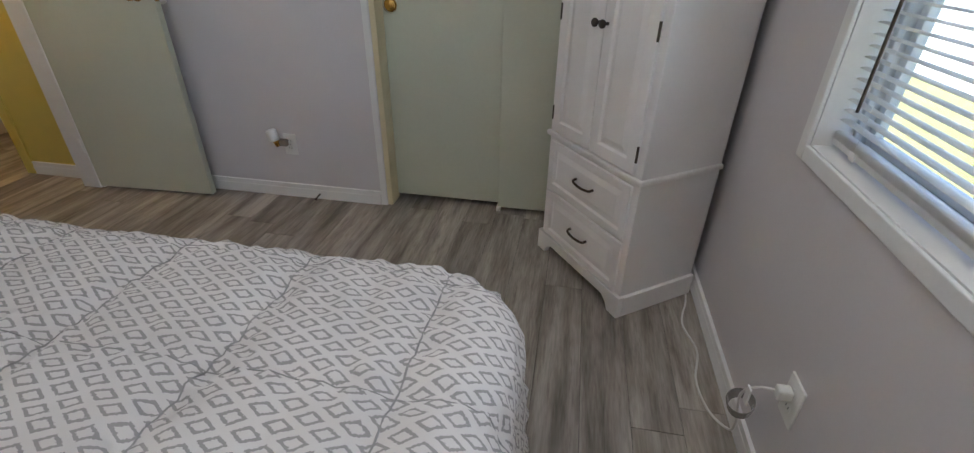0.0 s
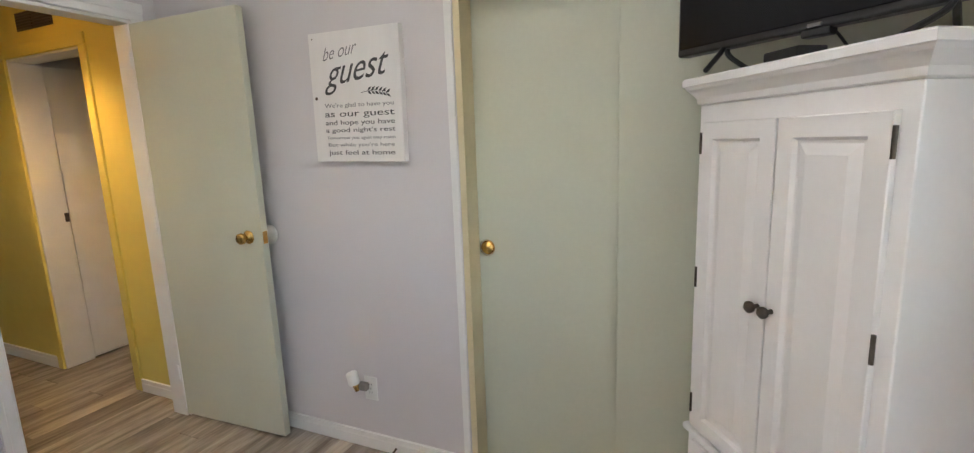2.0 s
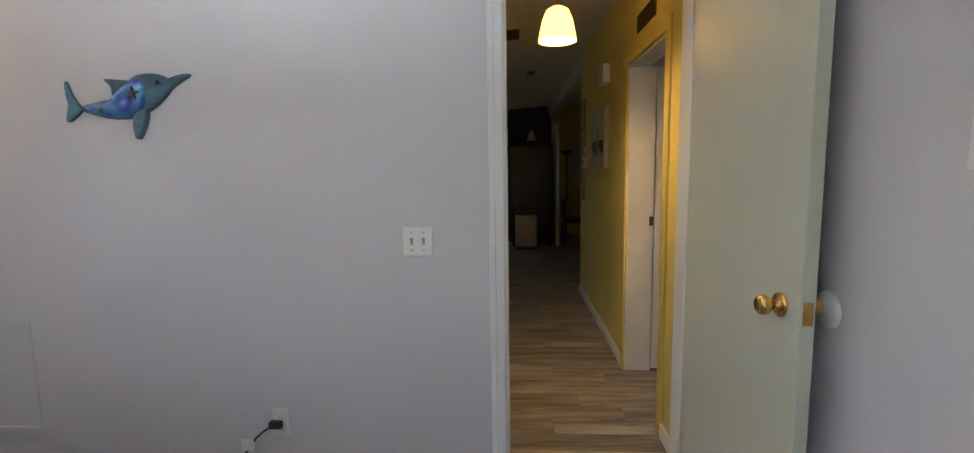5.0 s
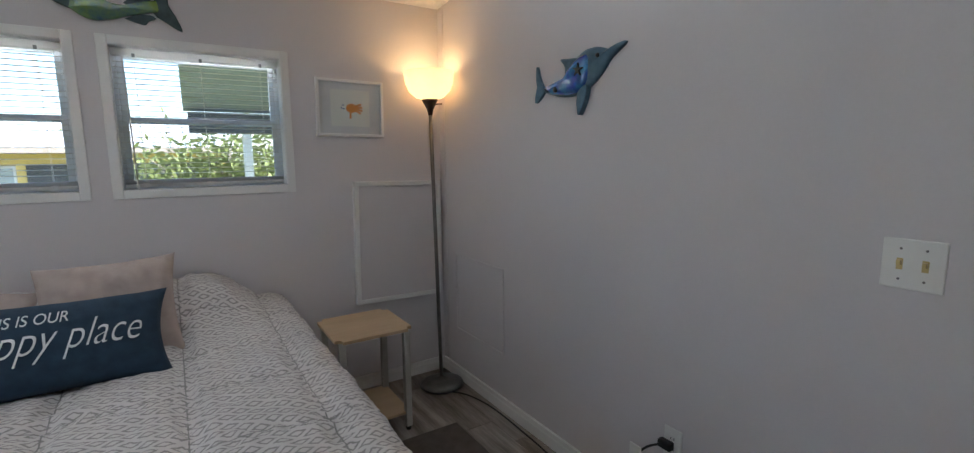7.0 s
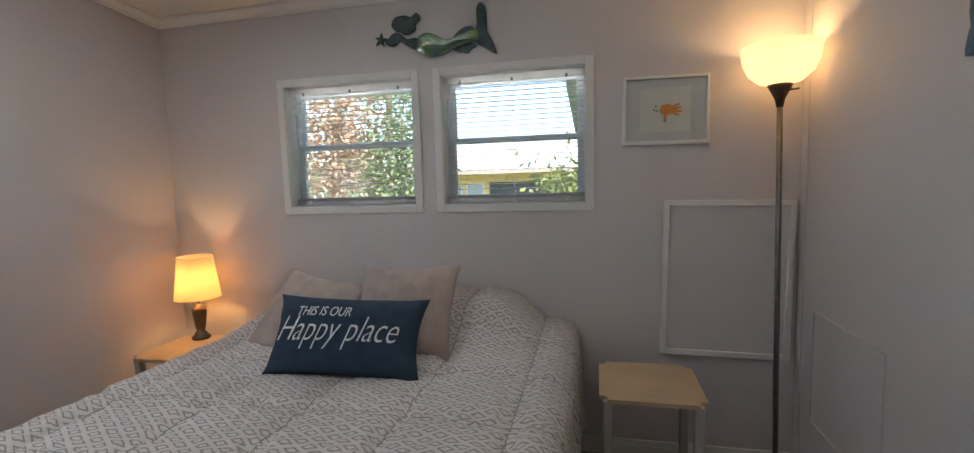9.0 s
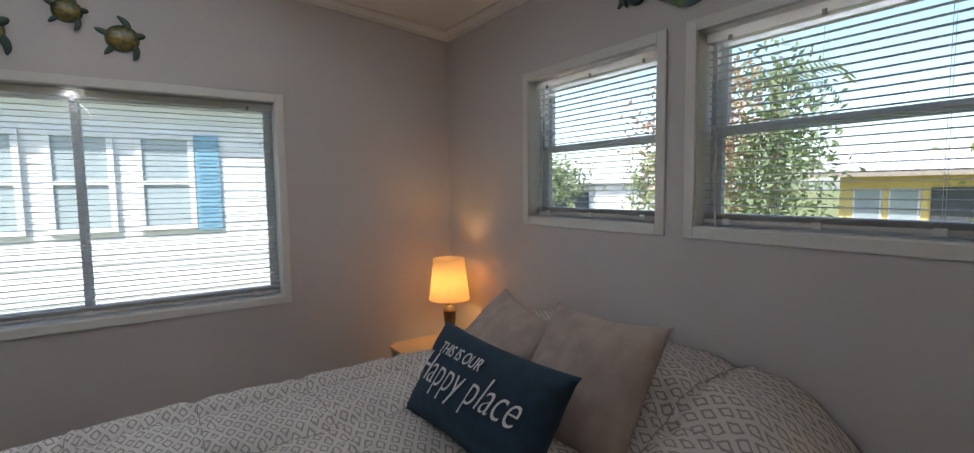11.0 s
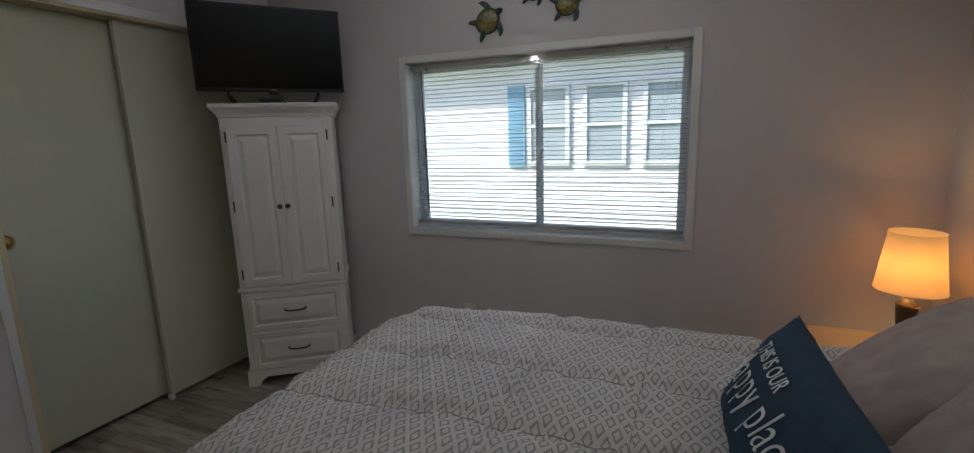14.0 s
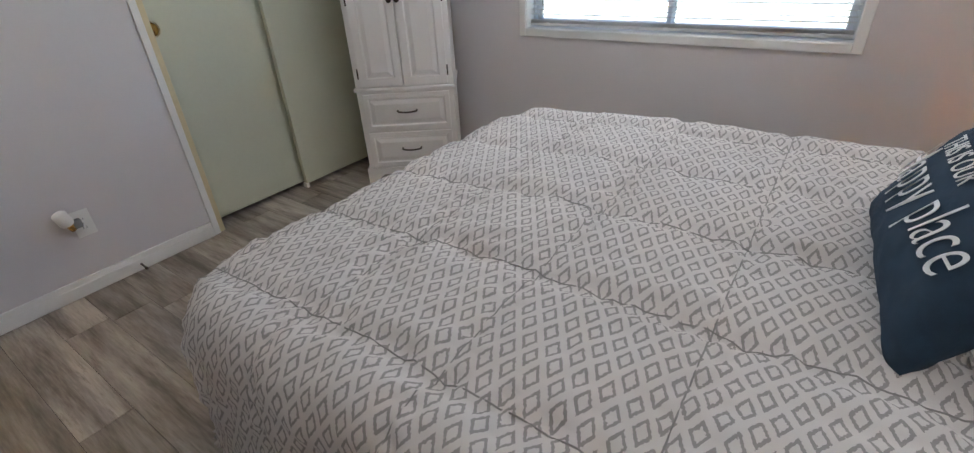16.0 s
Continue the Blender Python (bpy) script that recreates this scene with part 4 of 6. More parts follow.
def table_lamp():
    l = thing("table_lamp", (0.458, -0.835, 0.528), "small table lamp with a lit linen shade", "table lamp")
    part("base", lathe([(0, 0), (0.044, 0), (0.045, 0.012), (0.034, 0.020), (0.028, 0.034), (0.020, 0.040), (0.027, 0.075), (0.033, 0.13), (0.034, 0.152), (0.036, 0.158), (0.030, 0.168), (0.024, 0.172), (0.016, 0.186), (0.0, 0.188)], 32), "wick", l, smooth=True)
    part("collar", lathe([(0.0, 0.156), (0.0365, 0.156), (0.0365, 0.163), (0.0, 0.163)], 28), "brass", l)
    part("stem", lathe([(0, 0.18), (0.008, 0.18), (0.008, 0.30), (0, 0.30)], 12), "brass", l)
    part("shade", lathe([(0.109, 0.222), (0.083, 0.436), (0.0815, 0.436), (0.1075, 0.222)], 44), "lamp_shade", l, "lit cream linen drum shade", smooth=True)
    for z, r in ((0.222, 0.1095), (0.436, 0.0835)):
        part("shade_ring", lathe([(r, z - 0.003), (r + 0.001, z), (r, z + 0.003), (r - 0.003, z)], 44), "lamp_shade", l)
    return l


table_lamp()

# ---- bench, armoire, television ----
bench = thing("storage_bench", pose(-0.72, 1.262, 0, 0, 0, 1.5), "low cream bench at the foot of the bed", "bench")
part("seat_pad", B(-0.53, 0.53, -0.112, 0.115, 0.305, 0.352, bevel=0.012, seg=3), "mattress", bench)
part("chest", B(-0.52, 0.52, -0.105, 0.108, 0.03, 0.304, bevel=0.004), "mattress", bench)
for _x in (-0.48, 0.48):
    for _y in (-0.08, 0.08):
        part("foot", B(_x - 0.02, _x + 0.02, _y - 0.02, _y + 0.02, 0, 0.03), "black", bench)


def panel_front(w, h, t, style=0.050):
    """A raised-and-fielded panel front in local x-z, facing -y, its back at y = 0."""
    bm = bmesh.new()

    def ring(ins, y):
        return [bm.verts.new((x, y, z)) for x, z in ((ins, ins), (w - ins, ins), (w - ins, h - ins), (ins, h - ins))]

    steps = [(0, 0), (0, -t + 0.002), (0.002, -t), (style, -t), (style + 0.006, -t + 0.009), (style + 0.012, -t + 0.009), (style + 0.034, -t + 0.001), (style + 0.038, -t + 0.001)]
    rings = [ring(*s) for s in steps]
    for a, b in zip(rings, rings[1:]):
        for i in range(4):
            j = (i + 1) % 4
            bm.faces.new((a[i], a[j], b[j], b[i]))
    bm.faces.new(rings[-1])
    bm.faces.new(rings[0][::-1])
    bmesh.ops.recalc_face_normals(bm, faces=bm.faces)
    return bm


def armoire():
    """Local x runs along the front from its own left to right, -y is the front."""
    ang = -53.9
    wid, dep, hgt, ledge = 0.55, 0.380, 1.552, 0.560
    cx, cy = 0.224, 1.940
    a = thing("armoire", pose(cx, cy, 0, 0, 0, ang), "white panelled armoire with two doors over two drawers", "armoire")
    h = wid / 2
    d0 = 0.015
    # carcass with a shallow recess behind doors and drawers
    part("body", B(-h, h, d0, dep, 0.085, hgt - 0.07, bevel=0.003), "armoire", a)
    bm = bmesh.new()
    box(bm, -h - 0.012, h + 0.012, d0 - 0.014, dep + 0.002, ledge - 0.010, ledge + 0.010, bevel=0.006, seg=3)
    part("waist_moulding", bm, "armoire", a)
    # stepped cornice
    bm = bmesh.new()
    prof = [(0.0, hgt - 0.070), (0.006, hgt - 0.066), (0.008, hgt - 0.052), (0.020, hgt - 0.036), (0.026, hgt - 0.030), (0.030, hgt - 0.022), (0.034, hgt - 0.020), (0.034, hgt - 0.004), (0.030, hgt)]
    rings = [[bm.verts.new((sx * (h + o), (d0 - o) if sy < 0 else dep, z)) for sx, sy in ((-1, -1), (1, -1), (1, 1), (-1, 1))] for o, z in prof]
    for p, q in zip(rings, rings[1:]):
        for i in range(4):
            j = (i + 1) % 4
            bm.faces.new((p[i], p[j], q[j], q[i]))
    bm.faces.new(rings[-1])
    bm.faces.new(rings[0][::-1])
    bmesh.ops.recalc_face_normals(bm, faces=bm.faces)
    part("cornice", bm, "armoire", a)
    # plinth cut into bracket feet
    out = [(-h - 0.012, 0), (-h + 0.045, 0), (-h + 0.060, 0.030), (-h + 0.090, 0.052), (h - 0.090, 0.052), (h - 0.060, 0.030), (h - 0.045, 0), (h + 0.012, 0), (h + 0.012, 0.092), (-h - 0.012, 0.092)]
    bm = slab(out, 0.022)
    bmesh.ops.translate(bm, verts=bm.verts, vec=(0, d0 + 0.008, 0))
    part("plinth_front", bm, "armoire", a)
    for sx in (-1, 1):
        part("plinth_side", B(sx * h - (0.002 if sx > 0 else 0.014), sx * h + (0.014 if sx > 0 else 0.002), d0 + 0.009, dep, 0.0, 0.090, bevel=0.002), "armoire", a)
    # drawers
    dz0, gap = 0.100, 0.006
    dh = (ledge - 0.014 - dz0 - gap) / 2
    for k in range(2):
        z = dz0 + k * (dh + gap)
        dr = part("drawer", panel_front(wid - 0.06, dh - 0.01, 0.012, 0.026), "armoire", a, at=pose(-h + 0.03, d0 - 0.001, z))
        bm = tube(arc([(wid / 2 - 0.03 - 0.055, -0.011, dh * 0.52), (wid / 2 - 0.03 - 0.048, -0.030, dh * 0.50), (wid / 2 - 0.03, -0.036, dh * 0.485), (wid / 2 - 0.03 + 0.048, -0.030, dh * 0.50), (wid / 2 - 0.03 + 0.055, -0.011, dh * 0.52)], 6), 0.0052, 8)
        part("drawer_handle", bm, "bronze", dr, "dark bronze bow handle", smooth=True)
    # doors
    z0, z1 = ledge + 0.020, hgt - 0.115
    dw = (wid - 0.06 - 0.004) / 2
    for k in range(2):
        x = -h + 0.03 + k * (dw + 0.004)
        dr = part("door", panel_front(dw, z1 - z0, 0.014, 0.042), "armoire", a, at=pose(x, d0 - 0.001, z0))
        kx = dw - 0.018 if k == 0 else 0.018
        part("knob", lathe([(0, 0), (0.006, 0), (0.005, 0.010), (0.013, 0.018), (0.014, 0.026), (0.009, 0.031), (0, 0.032)], 20, m=pose(kx, -0.014, 1.016 - z0, 90)), "bronze", dr, "dark bronze knob", smooth=True)
        hx = -0.003 if k == 0 else dw + 0.003
        for hz in (0.045, (z1 - z0) * 0.5 - 0.012, z1 - z0 - 0.080):
            part("hinge", tube([(hx, -0.013, hz), (hx, -0.013, hz + 0.055)], 0.0042, 8), "bronze", dr, "dark hinge")
    return a


armoire()


def television():
    t = thing("television", pose(0.285, 1.985, 1.5525, 0, 0, 140.0 - 180), "black flat screen television standing on the armoire", "television")
    w, h, z0 = 0.725, 0.43, 0.062
    part("case", B(-w / 2, w / 2, 0.004, 0.045, z0, z0 + h, bevel=0.006), "black", t)
    part("back_bulge", B(-0.22, 0.22, 0.04, 0.085, z0 + 0.02, z0 + 0.27, bevel=0.015), "black", t)
    part("screen", B(-w / 2 + 0.010, w / 2 - 0.010, 0.0, 0.006, z0 + 0.018, z0 + h - 0.010, bevel=0.001), "screen", t, "dark glossy screen")
    part("logo", B(-0.014, 0.014, -0.0008, 0.004, z0 + 0.005, z0 + 0.012), "steel", t)
    part("sensor_bump", B(-0.030, 0.030, 0.004, 0.034, z0 - 0.014, z0 + 0.002, bevel=0.004), "black", t)
    for sx in (-0.22, 0.22):
        pts = [(sx - 0.028 * (1 if sx > 0 else -1), -0.085, 0.004), (sx, -0.01, 0.045), (sx, 0.020, z0 + 0.01), (sx, 0.03, 0.045), (sx - 0.02 * (1 if sx > 0 else -1), 0.10, 0.004)]
        part("leg", tube(arc(pts, 5), 0.0065, 8), "black", t, "splayed plastic leg")
    return t


television()
_box = thing("cable_box", pose(0.25, 1.985, 1.5525, 0, 0, -57), "small black media box beneath the television", "media box")
part("box", B(-0.05, 0.05, -0.03, 0.04, 0, 0.026, bevel=0.004), "black", _box)
_c = thing("cable", (0, 0, 0), "black cables behind the television", "cable")
part("cord", tube(arc([(0.33, 2.02, 1.612), (0.37, 1.99, 1.557), (0.45, 1.98, 1.555), (0.55, 2.03, 1.555), (0.66, 2.16, 1.30)], 8), 0.003, 6), "cable_b", _c)

# ---- things on the walls ----


def guest_sign():
    x0, x1, z0, z1 = -1.445, -1.000, 1.347, 1.869
    w, h = x1 - x0, z1 - z0
    s = thing("wall_sign", pose((x0 + x1) / 2, N, z0, 0, 0.9, 0), "white wooden wall sign with black guest greeting", "wall sign")
    part("board", B(-w / 2, w / 2, -0.032, 0.0, 0, h, bevel=0.0015), "mirrorback", s)
    f = -0.0325

    def line(text, size, width, cx, z, shear=0.0, bold=0.0, ink="ink", lift=0.0):
        bm = lettering(text, size, width, shear, 0.0004, bold=bold)
        for v in bm.verts:
            v.co = Vector((v.co.x + cx, v.co.y + f, v.co.z + z + lift * v.co.x))
        part("lettering", bm, ink, s)

    line("be our", 0.075, 0.175, -0.065, 0.420, 0.45, -0.0006, "grey_ink", 0.12)
    line("guest", 0.150, 0.325, 0.010, 0.325, 0.45, -0.0002, "ink", 0.12)
    rows = [("We're glad to have you", 0.024, 0.345, 0.222), ("as our guest", 0.036, 0.350, 0.184), ("and hope you have", 0.028, 0.350, 0.151), ("a good night's rest", 0.026, 0.350, 0.121),
            ("Tomorrow you again may roam", 0.018, 0.345, 0.092), ("But while you're here", 0.022, 0.335, 0.062), ("just feel at home", 0.028, 0.335, 0.028)]
    for k, (text, size, width, z) in enumerate(rows):
        line(text, size, width, 0.012, z, bold=0.0, ink="ink" if k in (1, 2, 3, 6) else "grey_ink")
    # the sprig
    bm = tube(arc([(0.03, f, 0.275), (0.10, f, 0.282), (0.165, f, 0.270)], 6), 0.0012, 5)
    for k in range(6):
        x = 0.062 + k * 0.018
        for sgn in (1, -1):
            z = 0.281 - 0.02 * (k / 6) ** 2
            a = Vector((x, f, z))
            b = a + Vector((0.022, 0, sgn * 0.016))
            n = Vector((-sgn * 0.003, 0, 0.004))
            vs = [bm.verts.new(q) for q in (a, (a + b) / 2 + n, b, (a + b) / 2 - n)]
            bm.faces.new(vs)
    part("sprig", bm, "ink", s)
    part("knot", lathe([(0, 0), (0.007, 0), (0.006, 0.0012), (0, 0.0015)], 14, m=pose(-w / 2 + 0.020, -0.032, 0.262, 90)), "knot", s, "brown wood knot", smooth=True)
    part("knot", lathe([(0, 0), (0.003, 0), (0, 0.0012)], 10, m=pose(-w / 2 + 0.020, -0.032, h - 0.022, 90)), "knot", s, smooth=True)
    return s


guest_sign()


def cover_plate(name, label, m, w, h, kind):
    p = thing(name, m, label, "light switch" if kind == "switch" else "outlet")
    part("plate", B(-w / 2, w / 2, -0.006, 0, -h / 2, h / 2, bevel=0.003), "plate", p)
    if kind == "switch":
        for x in (-0.023, 0.023):
            part("slot", B(x - 0.006, x + 0.006, -0.0068, -0.005, -0.013, 0.013), "gold_switch", p)
            part("toggle", B(x - 0.004, x + 0.004, -0.017, -0.006, -0.002, 0.009, bevel=0.001), "gold_switch", p, "small brass toggle")
            for z in (-0.035, 0.035):
                part("screw", lathe([(0, 0), (0.003, 0), (0.0025, 0.001), (0, 0.0012)], 10, m=pose(x, -0.006, z, 90)), "steel", p)
    else:
        for z in (-0.020, 0.020):
            part("receptacle", lathe([(0, 0), (0.017, 0), (0.016, 0.002), (0, 0.002)], 20, m=pose(0, -0.005, z, 90)), "plate", p)
            for x in (-0.006, 0.006):
                part("slot", B(x - 0.001, x + 0.001, -0.0076, -0.006, z - 0.003, z + 0.005), "black", p)
        part("screw", lathe([(0, 0), (0.003, 0), (0, 0.0012)], 10, m=pose(0, -0.006, 0, 90)), "steel", p)
    return p


TO_W = Matrix.Rotation(math.radians(90), 4, "Z")      # front faces +x
TO_E = Matrix.Rotation(math.radians(-90), 4, "Z")     # front faces -x
TO_S = Matrix.Rotation(math.pi, 4, "Z")               # front faces +y
cover_plate("light_switch", "white double light switch plate with brass toggles", Matrix.Translation((W, 1.270, 1.092)) @ TO_W, 0.115, 0.115, "switch")
cover_plate("outlet", "white wall outlet with a black plug", Matrix.Translation((W, 0.686, 0.352)) @ TO_W, 0.070, 0.115, "outlet")
cover_plate("outlet", "white wall outlet with a plugged-in night light", Matrix.Translation((-1.283, N, 0.305)), 0.070, 0.115, "outlet")
cover_plate("outlet", "white wall outlet below the wide window", Matrix.Translation((E, 1.097, 0.330)) @ TO_E, 0.075, 0.120, "outlet")

nl = thing("night_light", (-1.318, N - 0.007, 0.305), "clear and white plug-in night light in the wall outlet", "night light")
part("plug_body", B(-0.018, 0.030, -0.028, 0.0, -0.005, 0.032, bevel=0.006), "clearplastic", nl)
part("shade", lathe([(0.0, 0.03), (0.022, 0.032), (0.026, 0.04), (0.026, 0.085), (0.020, 0.092), (0.0, 0.094)], 24, m=pose(-0.012, -0.042, 0.0, 0, -14, 0)), "plate", nl, "white barrel shade", smooth=True)
part("neck", lathe([(0.0, 0.0), (0.010, 0.0), (0.012, 0.02), (0.016, 0.032), (0, 0.033)], 18, m=pose(-0.010, -0.040, 0.0, 0, -14, 0)), "brass", nl, smooth=True)

fk = thing("spring_door_stop", (-1.160, N - 0.014, 0.030), "small dark spring door stop on the baseboard", "door stop")
part("spring", lathe([(0, 0), (0.006, 0), (0.004, 0.008), (0.005, 0.040), (0.007, 0.044), (0.006, 0.052), (0, 0.053)], 14, m=pose(0, 0, 0, 98)), "bronze", fk, smooth=True)

scuff = thing("wall_scuff", Matrix.Translation((W, 1.36, 1.32)) @ TO_W, "faint grey scuff mark on the painted wall", "scuff mark")
part("smudge", slab([(-0.006, -0.004), (0.004, -0.006), (0.009, 0.001), (0.003, 0.005), (-0.005, 0.004)], 0.0008), "matboard", scuff)

# the floor lamp's cord, with its plug and a paper tag
lc = thing("power_cord", (0, 0, 0), "black power cord along the baseboard to the outlet", "power cord")
part("cord", tube(arc([(-2.20, -0.73, 0.010), (-2.33, -0.62, 0.008), (-2.385, -0.40, 0.008), (-2.38, -0.05, 0.008), (-2.365, 0.20, 0.010), (-2.375, 0.38, 0.05), (-2.385, 0.52, 0.20), (-2.385, 0.60, 0.305), (-2.392, 0.655, 0.348)], 8), 0.0042, 8), "cable_b", lc, smooth=True)
part("plug", B(-2.416, -2.388, 0.648, 0.700, 0.338, 0.368, bevel=0.006), "cable_b", lc)
part("tag", B(-2.382, -2.378, 0.540, 0.590, 0.255, 0.302, bevel=0.0), "plate", lc, "white paper tag")

wc = thing("extension_cord", (0, 0, 0), "white power cord on the floor by the window outlet", "power cord")
part("cord", tube(arc([(0.690, 1.975, 0.008), (0.675, 1.86, 0.008), (0.640, 1.72, 0.008), (0.668, 1.58, 0.008), (0.640, 1.44, 0.008), (0.655, 1.32, 0.010), (0.690, 1.245, 0.03), (0.688, 1.22, 0.09), (0.672, 1.205, 0.16), (0.650, 1.175, 0.25), (0.655, 1.13, 0.325), (0.690, 1.10, 0.352)], 8), 0.0036, 8), "cable_w", wc, smooth=True)
part("plug", B(0.680, 0.713, 1.082, 1.112, 0.338, 0.366, bevel=0.005), "cable_w", wc)
part("night_light_cover", lathe([(0.030, 0.0), (0.036, 0.05), (0.034, 0.052), (0.028, 0.002)], 18, m=pose(0.675, 1.205, 0.165, 20, -15, 0)), "clearplastic", wc, "clear ribbed plastic cover")
part("tag", B(0.640, 0.644, 1.12, 1.142, 0.268, 0.318), "plate", wc, "white cord tag")


def framed(name, label, m, w, h, border, depth, category):
    f = thing(name, m, label, category)
    bm = bmesh.new()
    prof = [(0, 0), (0, -depth + 0.002), (0.002, -depth), (border - 0.002, -depth), (border, -depth + 0.003), (border, -0.004)]
    rings = [[bm.verts.new((sx * (w / 2 - o), y, (h - o) if sz else o)) for sx, sz in ((-1, 0), (1, 0), (1, 1), (-1, 1))] for o, y in prof]
    for a, b in zip(rings, rings[1:]):
        for i in range(4):
            j = (i + 1) % 4
            bm.faces.new((a[i], a[j], b[j], b[i]))
    bmesh.ops.recalc_face_normals(bm, faces=bm.faces)
    part("frame", bm, "white", f, "white frame")
    return f


def fish_picture():
    f = framed("framed_picture", "white framed orange handprint fish picture", Matrix.Translation((-1.885, S, 1.450)) @ TO_S @ pose(0, 0, 0, 0, 0.8, 0), 0.362, 0.297, 0.015, 0.022, "picture")
    part("mat_board", B(-0.168, 0.168, -0.006, -0.003, 0.012, 0.285), "matboard", f)
    part("paper", B(-0.105, 0.105, -0.0075, -0.0061, 0.055, 0.245), "paper", f)
    y = -0.0082
    ell = [(0.010 + 0.030 * math.cos(a) - 0.0, 0.150 + 0.024 * math.sin(a)) for a in [2 * math.pi * i / 20 for i in range(20)]]
    bm = slab([(x - 0.004, z) for x, z in ell], 0.0006)
    for k, (dx, dz, ln) in enumerate(((0.98, 0.42, 0.042), (1.0, 0.12, 0.046), (1.0, -0.18, 0.046), (0.9, -0.48, 0.040), (-0.05, -1.0, 0.036))):
        v = Vector((dx, 0, dz)).normalized()
        o = Vector((0.020, 0, 0.150 + dz * 0.016)) if k < 4 else Vector((0.0, 0, 0.132))
        tube([o, o + v * ln * 0.5, o + v * ln], 0.0058, 6, bm)
    for v in bm.verts:
        v.co.y = y + max(-0.0008, min(0.0008, v.co.y)) * 0.5
    part("handprint", bm, "orange", f, "orange handprint fish")
    for x, z in ((-0.040, 0.165), (-0.048, 0.150), (-0.036, 0.146)):
        part("bubble", lathe([(0, 0), (0.0045, 0), (0, 0.0006)], 12, m=pose(x, -0.0078, z, 90)), "blue_dot", f)
    part("pane", B(-0.169, 0.169, -0.0125, -0.0115, 0.011, 0.286), "glass", f).visible_shadow = False
    return f


fish_picture()
wb = framed("wall_panel", "white framed grey board hung on the wall", Matrix.Translation((-2.130, S, 0.510)) @ TO_S @ pose(0, 0, 0, 0, 1.0, 0), 0.525, 0.692, 0.024, 0.036, "framed board")
part("board", B(-0.247, 0.247, -0.024, -0.002, 0.015, 0.677), "wall", wb)
ap = thing("access_panel", Matrix.Translation((W, -0.59, 0.305)) @ TO_W, "painted access panel edged with thin moulding", "access panel")
for a in ((-0.25, -0.236, 0, 0.465), (0.236, 0.25, 0, 0.465), (-0.236, 0.236, 0, 0.014), (-0.236, 0.236, 0.451, 0.465)):
    part("moulding", B(a[0], a[1], -0.007, 0, a[2], a[3], bevel=0.002), "wall", ap)
part("panel", B(-0.236, 0.236, -0.002, 0, 0.014, 0.451), "wall", ap)


def dolphin():
    d = thing("dolphin_wall_art", Matrix.Translation((W, 0.172, 1.655)) @ TO_W @ pose(0, 0, 0, 0, 4, 0), "blue glass and metal dolphin wall sculpture", "wall sculpture")

    def up(pts, k=6):
        return [(p.x, p.z) for p in arc([(x, 0, z) for x, z in pts], k)]

    # outlines run from the tail (-x) to the snout (+x)
    body = up([(-0.185, -0.045), (-0.12, -0.032), (-0.06, -0.01), (-0.01, 0.045), (0.04, 0.082), (0.10, 0.092), (0.145, 0.085), (0.165, 0.078), (0.205, 0.092), (0.243, 0.098), (0.248, 0.090), (0.215, 0.066), (0.180, 0.040), (0.150, 0.002), (0.095, -0.045), (0.02, -0.078), (-0.06, -0.085), (-0.14, -0.072), (-0.19, -0.058)])
    part("body", slab(body, 0.010, puff=0.012), "dol_grey", d, smooth=True)
    glass = up([(-0.18, -0.048), (-0.12, -0.036), (-0.06, -0.016), (-0.01, 0.036), (0.04, 0.066), (0.075, 0.060), (0.085, 0.010), (0.070, -0.040), (0.02, -0.070), (-0.06, -0.077), (-0.14, -0.068)])
    part("glass_panel", slab(glass, 0.020, puff=0.020), "dol_blue", d, "glossy cobalt glass", smooth=True)
    part("dorsal_fin", slab(up([(-0.055, 0.005), (-0.060, 0.035), (-0.085, 0.062), (-0.040, 0.062), (0.010, 0.060), (0.00, 0.045)]), 0.014, puff=0.004), "dol_grey", d)
    part("flipper", slab(up([(0.035, -0.070), (0.055, -0.052), (0.082, -0.045), (0.080, -0.09), (0.060, -0.14), (0.045, -0.155), (0.032, -0.11)]), 0.024, puff=0.004), "dol_grey", d)
    part("tail_fluke", slab(up([(-0.185, -0.045), (-0.215, -0.005), (-0.235, 0.040), (-0.242, 0.042), (-0.240, 0.0), (-0.228, -0.050), (-0.240, -0.095), (-0.232, -0.105), (-0.200, -0.082), (-0.180, -0.060)]), 0.014, puff=0.004), "dol_grey", d)
    part("eye", lathe([(0, 0), (0.009, 0), (0.007, 0.005), (0, 0.007)], 16, m=pose(0.135, -0.028, 0.058, 90)), "black", d, smooth=True)
    star = [(0.045 + (0.026 if k % 2 == 0 else 0.009) * math.cos(math.radians(90 + 36 * k)), 0.012 + (0.026 if k % 2 == 0 else 0.009) * math.sin(math.radians(90 + 36 * k))) for k in range(10)]
    part("starfish", slab(star, 0.043), "dol_dark", d, "small dark starfish")
    part("shell", lathe([(0, 0), (0.013, 0), (0.010, 0.006), (0, 0.008)], 14, m=pose(-0.085, -0.032, -0.055, 90)), "dol_dark", d, smooth=True)
    return d


dolphin()


